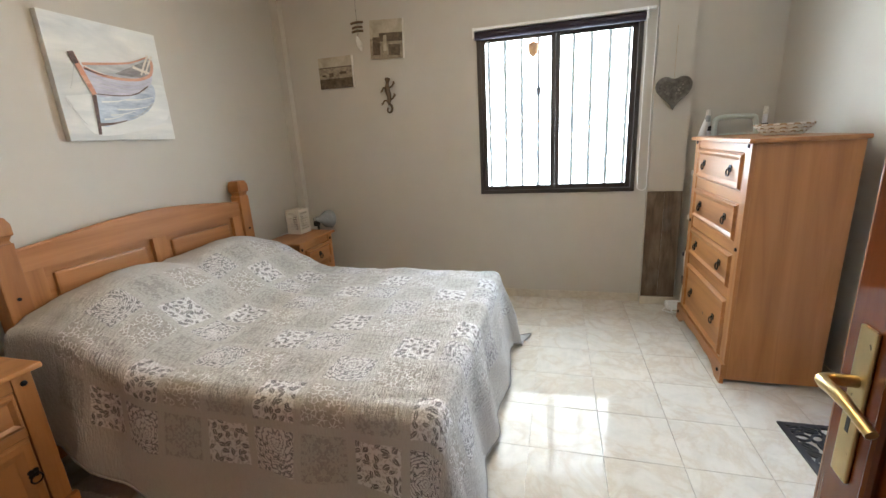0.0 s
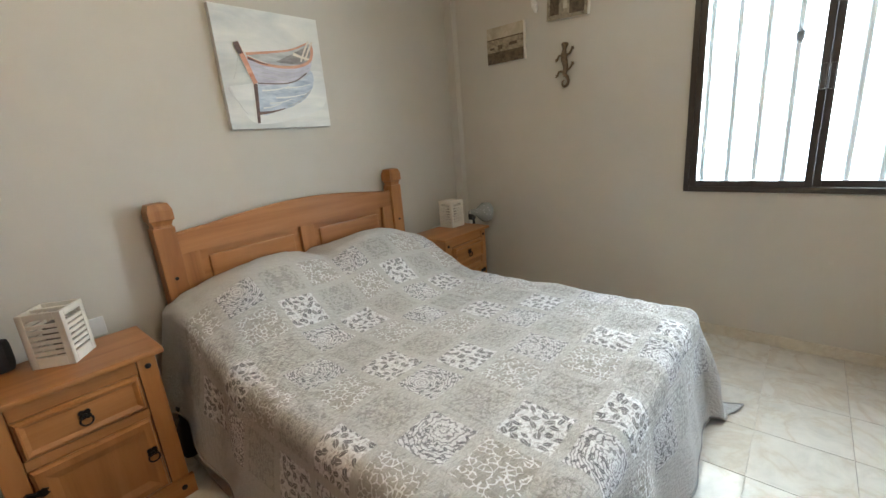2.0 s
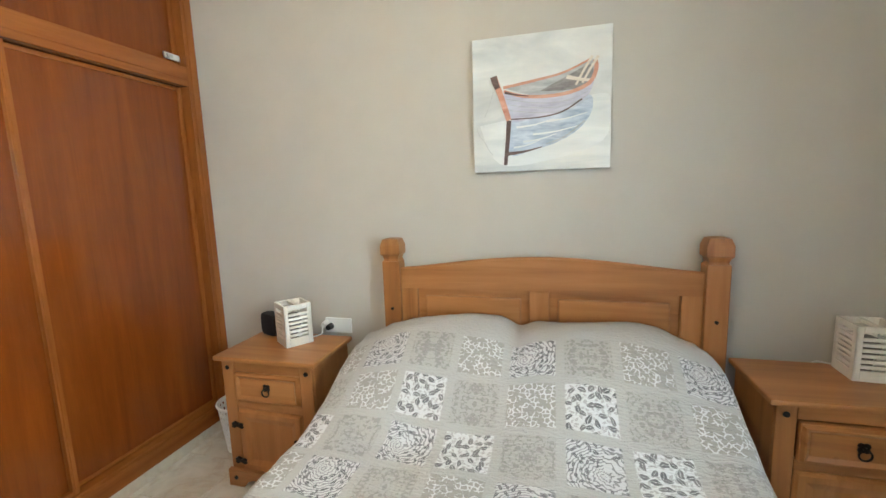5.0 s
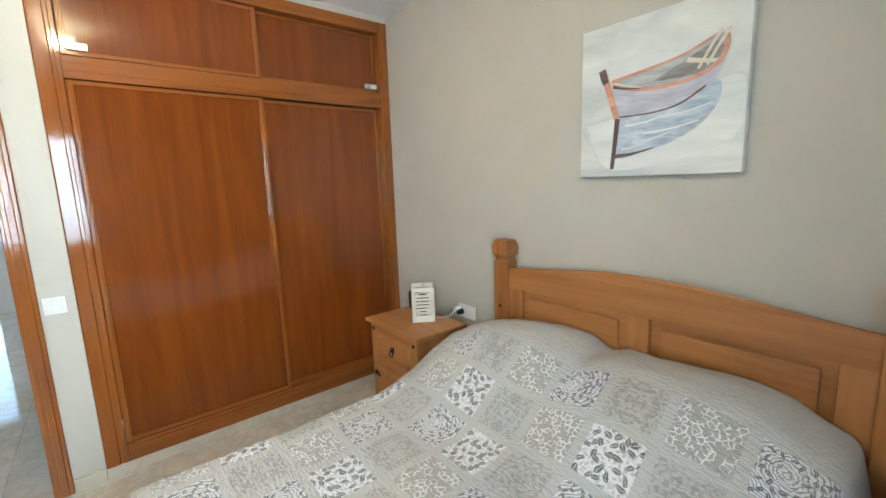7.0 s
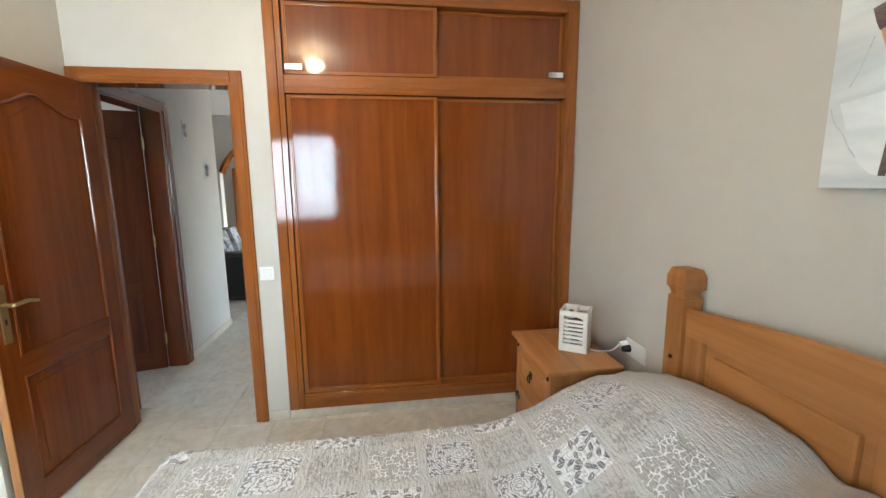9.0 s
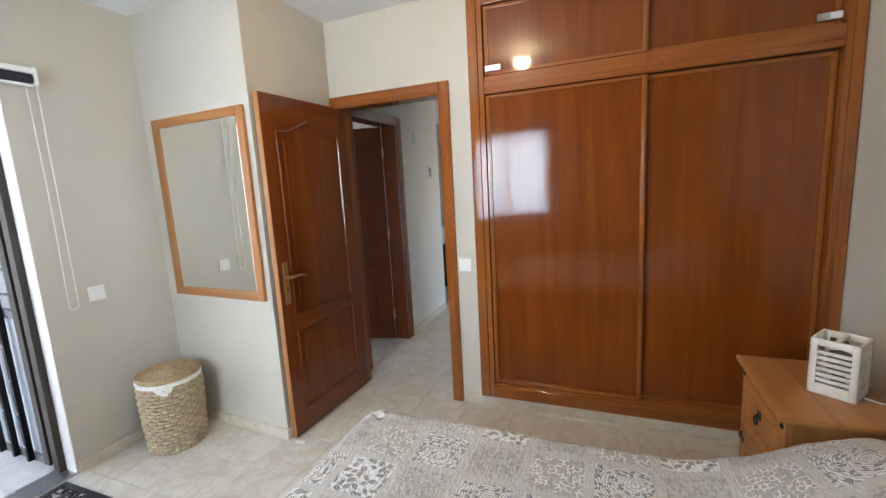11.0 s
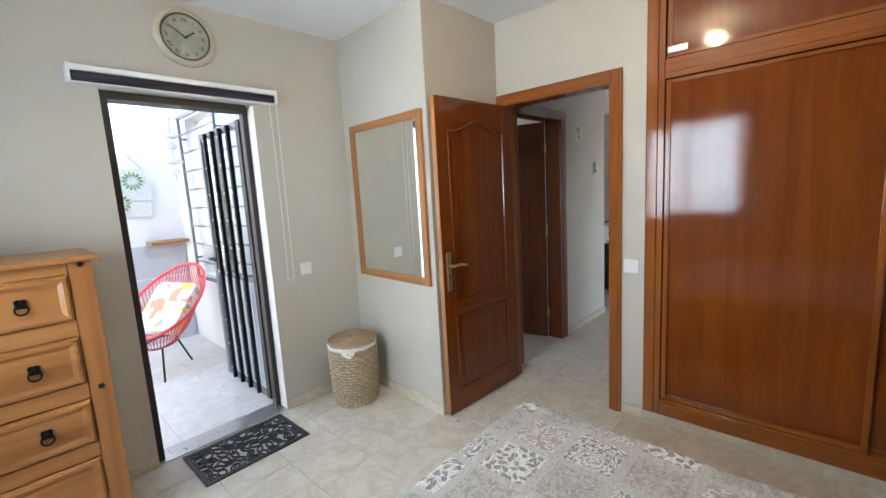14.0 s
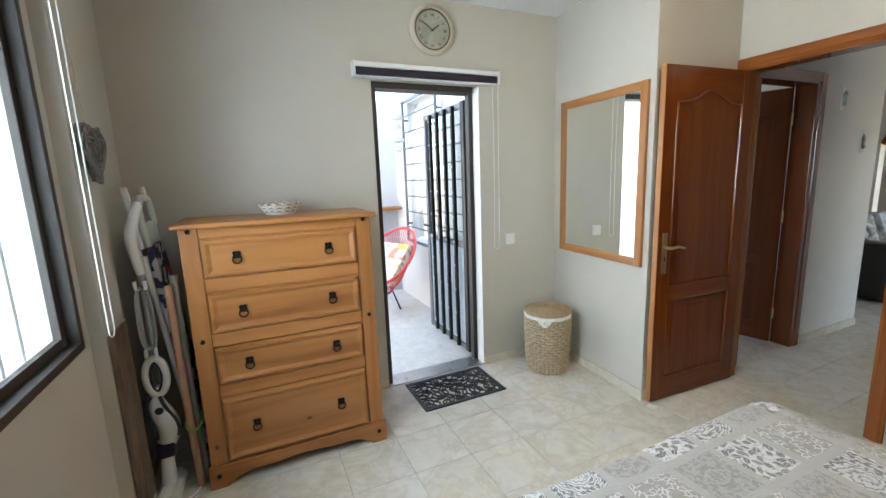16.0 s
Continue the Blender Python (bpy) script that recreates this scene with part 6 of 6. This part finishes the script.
# ---- rubber mat ----
mat_t = thing("door_mat", pose(1.748, 2.612, 0.0, 0, 0, 0.5), "black rubber door mat with cut-out scrollwork", "door mat")
mx, my = 0.195, 0.30
part("border", boxes([bx(-mx, -mx + 0.026, -my, my, 0, 0.010), bx(mx - 0.026, mx, -my, my, 0, 0.010), bx(-mx + 0.026, mx - 0.026, -my, -my + 0.026, 0, 0.010), bx(-mx + 0.026, mx - 0.026, my - 0.026, my, 0, 0.010)], 0.003), RUBBER, mat_t)
rng = random.Random(11)
bm = bmesh.new()
for i in range(6):
    for j in range(10):
        cx_, cy_ = -mx + 0.050 + i * 0.058 + rng.uniform(-0.006, 0.006), -my + 0.048 + j * 0.056 + rng.uniform(-0.006, 0.006)
        a0, la, lb_ = rng.uniform(0, math.pi), rng.uniform(0.028, 0.036), rng.uniform(0.013, 0.022)
        ring_pts = []
        for k in range(14):
            q = 2 * math.pi * k / 14
            u, v = la * math.cos(q), lb_ * math.sin(q)
            ring_pts.append((cx_ + u * math.cos(a0) - v * math.sin(a0), cy_ + u * math.sin(a0) + v * math.cos(a0), 0.005))
        tube(bm, ring_pts, 0.0062, 6, closed=True)
        if rng.random() < 0.45:
            tube(bm, [ring_pts[0], ring_pts[7]], 0.005, 6)
tagged(part("scrollwork", bm, RUBBER, mat_t, smooth=True), kind="stuff")

# ---- ironing board, steam mop and mats behind the chest ----
iron_b = thing("ironing_board", pose(1.70, 4.10, 0, -6, 0, 0), "folded ironing board with a dark floral cover leaning upright", "ironing board")


def floral_cover():
    t = Net("dark_floral_cover")
    c = t.coord()
    a, b = t.noise(c, 17, 2, 0.4, 0.6), t.noise(c, 13, 2, 0.4, 0.6, w=4.0)
    col = t.mix(t.ramp(a, (0.50, 0.0), (0.53, 1.0)), (0.045, 0.055, 0.11), (0.55, 0.56, 0.60))
    col = t.mix(t.ramp(b, (0.60, 0.0), (0.63, 1.0)), col, (0.35, 0.06, 0.07))
    t.set("Base Color", col)
    t.set("Roughness", 0.9)
    t.bump(t.noise(c, 240, 2), 0.3, 0.001)
    return t.mat


bm = bmesh.new()
prism(bm, [(-0.14, 0.14), (-0.14, 0.92), (-0.125, 1.08), (-0.10, 1.20), (0.10, 1.20), (0.125, 1.08), (0.14, 0.92), (0.14, 0.14), (0.09, 0.09), (-0.09, 0.09)], -0.016, 0.016)
part("board", bm, floral_cover(), iron_b, "dark blue and white floral cover")
MINT = plain("pale_mint_plastic", (0.52, 0.57, 0.53), 0.4)
bm = bmesh.new()
tube(bm, smooth_path([(-0.125, 0, 1.20), (-0.13, 0, 1.36), (-0.10, 0, 1.415), (0.08, 0, 1.415), (0.11, 0, 1.39), (0.115, 0, 1.30), (0.07, 0, 1.285), (0.06, 0, 1.205)], 6), 0.017, 10)
part("iron_rest", bm, MINT, iron_b, "pale mint plastic iron rest", smooth=True)
part("rest_plate", boxes([bx(-0.10, 0.06, -0.010, 0.010, 1.205, 1.31)], 0.005), MINT, iron_b)
for x0, x1 in ((-0.165, -0.12), (0.175, 0.11)):
    bm = bmesh.new()
    tube(bm, [(x0, 0.022, 1.46), (x1, 0.03, 0.005)], 0.014, 10)
    leg = part("leg", bm, WHITEBAR, iron_b, smooth=True)
    bm = bmesh.new()
    tube(bm, [(x0, 0.022, 1.425), (x0, 0.022, 1.475)], [0.0165, 0.013], 10)
    part("end_cap", bm, PALEWICKER, leg, "pale rubber end cap", smooth=True)
    for z in (1.18, 1.35):
        part("rivet", boxes([bx(x0 + (x1 - x0) * (1.46 - z) / 1.46 - 0.017, x0 + (x1 - x0) * (1.46 - z) / 1.46 + 0.017, 0.004, 0.020, z - 0.016, z + 0.016)], 0.003), BLACKPL, leg)

mop = thing("steam_mop", pose(1.52, 4.262, 0, 0, 0, -90), "white and dark blue steam mop standing against the wall", "steam mop")
NAVY = plain("navy_plastic", (0.014, 0.016, 0.05), 0.3)
GREYPL = plain("grey_plastic", (0.34, 0.35, 0.36), 0.4)
# local x runs along the wall towards it, -y faces the room
bm = bmesh.new()
prism(bm, [(-0.06, 0.0), (0.045, 0.0), (0.045, 0.030), (0.02, 0.055), (-0.03, 0.055), (-0.06, 0.030)], -0.15, 0.09, Matrix.Identity(4))
bmesh.ops.bevel(bm, geom=bm.edges[:], offset=0.008, segments=2, affect="EDGES")
part("head", bm, PLASTIC, mop)
bm = bmesh.new()
tube(bm, smooth_path([(-0.01, -0.02, 0.05), (-0.008, -0.02, 0.12), (-0.005, -0.015, 0.20)], 5), [0.034 - 0.0008 * k for k in range(11)], 12)
part("neck", bm, PLASTIC, mop, smooth=True)
part("joint", boxes([bx(-0.042, 0.034, -0.05, 0.02, 0.19, 0.265)], 0.014), NAVY, mop, "dark blue swivel joint")
outline = [(0.018 * math.sin(math.pi * 2 * (k / 15)), 0.25 + 0.29 * k / 15, 0.020 + 0.030 * math.sin(math.pi * min(1.0, (k + 3) / 16)) ** 0.7) for k in range(16)]
bm = bmesh.new()
tube(bm, [(x, -0.005, z) for x, z, _ in outline], [r for _, _, r in outline], 18)
part("body", bm, PLASTIC, mop, "white glossy body", smooth=True)
for sgn in (-1, 1):
    bm = bmesh.new()
    tube(bm, [(x + sgn * r * 0.88, -0.030, z) for x, z, r in outline[2:-2]], 0.008, 8)
    part("side_stripe", bm, NAVY, mop, "dark blue stripe", smooth=True)
bm = bmesh.new()
tube(bm, [(0.002 + 0.040 * math.cos(a), -0.018, 0.595 + 0.088 * math.sin(a)) for a in [2 * math.pi * k / 28 for k in range(28)]], 0.017, 10, closed=True)
part("carry_loop", bm, PLASTIC, mop, "white oval carry loop", smooth=True)
bm = bmesh.new()
tube(bm, [(0.002 + 0.025 * math.cos(a), -0.018, 0.595 + 0.070 * math.sin(a)) for a in [2 * math.pi * k / 28 for k in range(28)]], 0.010, 8, closed=True)
part("loop_grip", bm, NAVY, mop, "dark blue inner grip", smooth=True)
bm = bmesh.new()
tube(bm, [(0.0, -0.058, 0.44), (0.0, -0.066, 0.44)], [0.018, 0.014], 14)
part("button", bm, NAVY, mop, smooth=True)
bm = bmesh.new()
tube(bm, [(0.006, 0.0, 0.66), (0.004, 0.0, 1.10)], 0.012, 10)
part("pole", bm, GREYPL, mop, smooth=True)
for z, up in ((0.735, -1), (1.02, 1)):
    bm = bmesh.new()
    tube(bm, smooth_path([(0.004, -0.010, z), (-0.014, -0.040, z), (-0.016, -0.048, z + up * 0.035)], 5), 0.008, 8)
    tube(bm, smooth_path([(0.004, -0.010, z), (0.020, -0.040, z), (0.022, -0.048, z + up * 0.035)], 5), 0.008, 8)
    part("cord_hook", bm, PLASTIC, mop, smooth=True)
bm = bmesh.new()
for k in range(4):
    w_ = 0.020 + 0.004 * k
    tube(bm, [(0.003 + w_ * math.cos(a), -0.030 - 0.004 * k, 0.878 + 0.150 * (1 if math.sin(a) > 0 else -1) * abs(math.sin(a)) ** 0.6) for a in [2 * math.pi * q / 32 for q in range(32)]], 0.0042, 6, closed=True)
part("wound_cord", bm, GREYPL, mop, "grey power cord wound on its hooks", smooth=True)
bm = bmesh.new()
tube(bm, smooth_path([(0.004, 0.0, 1.08), (-0.004, -0.012, 1.16), (-0.008, -0.02, 1.25), (0.012, -0.012, 1.33), (0.036, 0.0, 1.40)], 6), [0.017 + 0.006 * math.sin(math.pi * k / 24) for k in range(25)], 12)
grip = part("handle", bm, PLASTIC, mop, "white curved handle", smooth=True)
bm = bmesh.new()
tube(bm, [(0.033, 0.0, 1.39), (0.042, 0.003, 1.425)], [0.019, 0.015], 12)
part("handle_tip", bm, GREYPL, grip, "grey handle end", smooth=True)

for pts, r_ in (([(1.60, 4.10, 0.004), (1.52, 4.12, 0.004), (1.40, 4.18, 0.004), (1.44, 4.25, 0.004), (1.56, 4.30, 0.010)], 0.004), ([(1.40, 4.15, 0.004), (1.34, 4.20, 0.004), (1.39, 4.27, 0.004), (1.50, 4.33, 0.004)], 0.004)):
    cord("mop_cord", pts, r_, PLASTIC, "white power cord lying on the floor")
mats = thing("rolled_mats", pose(1.475, 4.128, 0, -1, 0, 0), "thin rolled striped beach mats tied with a green strap", "mats")
for x, y, top, r_, c1, c2 in ((0.0, 0.012, 1.02, 0.017, (0.42, 0.17, 0.10), (0.50, 0.34, 0.22)), (0.035, -0.008, 1.06, 0.018, (0.10, 0.34, 0.12), (0.42, 0.20, 0.30)), (0.07, 0.014, 1.00, 0.020, (0.30, 0.20, 0.12), (0.55, 0.42, 0.28))):
    bm = bmesh.new()
    tube(bm, smooth_path([(x, y, 0.0), (x, y + 0.004, 0.5), (x + 0.006, y, top)], 5), r_, 10)
    part("roll", bm, brushed("striped_mat_%d" % int(top * 100), c1, c2, 20, (2, 2, 0.35)), mats, smooth=True)
bm = bmesh.new()
tube(bm, [(0.035 + 0.062 * math.cos(a), 0.004 + 0.036 * math.sin(a), 0.33 + 0.02 * math.cos(a)) for a in [2 * math.pi * k / 24 for k in range(24)]], 0.006, 6, closed=True)
part("strap", bm, plain("green_strap", (0.16, 0.42, 0.06), 0.6), mats, "bright green strap", smooth=True)

# ---- floor tiles ----
def tile_mesh(p, g=0.0010, t=0.010):
    bm = boxes([bx(-p / 2 + g, p / 2 - g, -p / 2 + g, p / 2 - g, -t, 0.0)], 0.0012)
    return finish(bm, "tile", TILE)
P = 0.318
tm = tile_mesh(P)
TX, TY = 0.433, 2.846
count = 0
extra = bmesh.new()
for i in range(-9, 6):
    for j in range(-26, 6):
        cx_, cy_ = TX + (i + 0.5) * P, TY + (j + 0.5) * P
        inroom = W - 0.1 < cx_ < E + 0.05 and S - 0.3 < cy_ < N + 0.1
        inhall = -2.5 < cx_ < 2.5 and -5.4 < cy_ <= S - 0.3
        if inroom and count < 290:
            o = new("tile", tm)
            o.location = (cx_, cy_, 0.0)
            o.parent = floor
            count += 1
        elif inhall:
            add_box(extra, bx(cx_ - P / 2 + 0.0016, cx_ + P / 2 - 0.0016, cy_ - P / 2 + 0.0016, cy_ + P / 2 - 0.0016, -0.0055, 0.0))
o = part("hall_tiles", extra, TILE, floor)
o["kind"] = "stuff"
to = finish(boxes([bx(-0.2, 0.2, -0.2, 0.2, -0.012, 0.0)], 0.002), "terrace_tile", OUTTILE)
for i in range(6):
    for j in range(9):
        x, y = E + T + 0.2 + 0.4012 * i, 2.05 + 0.205 + 0.4012 * j
        if x < 4.45:
            o = new("terrace_tile", to)
            o.location = (x, y, -0.008)
            o.parent = terr
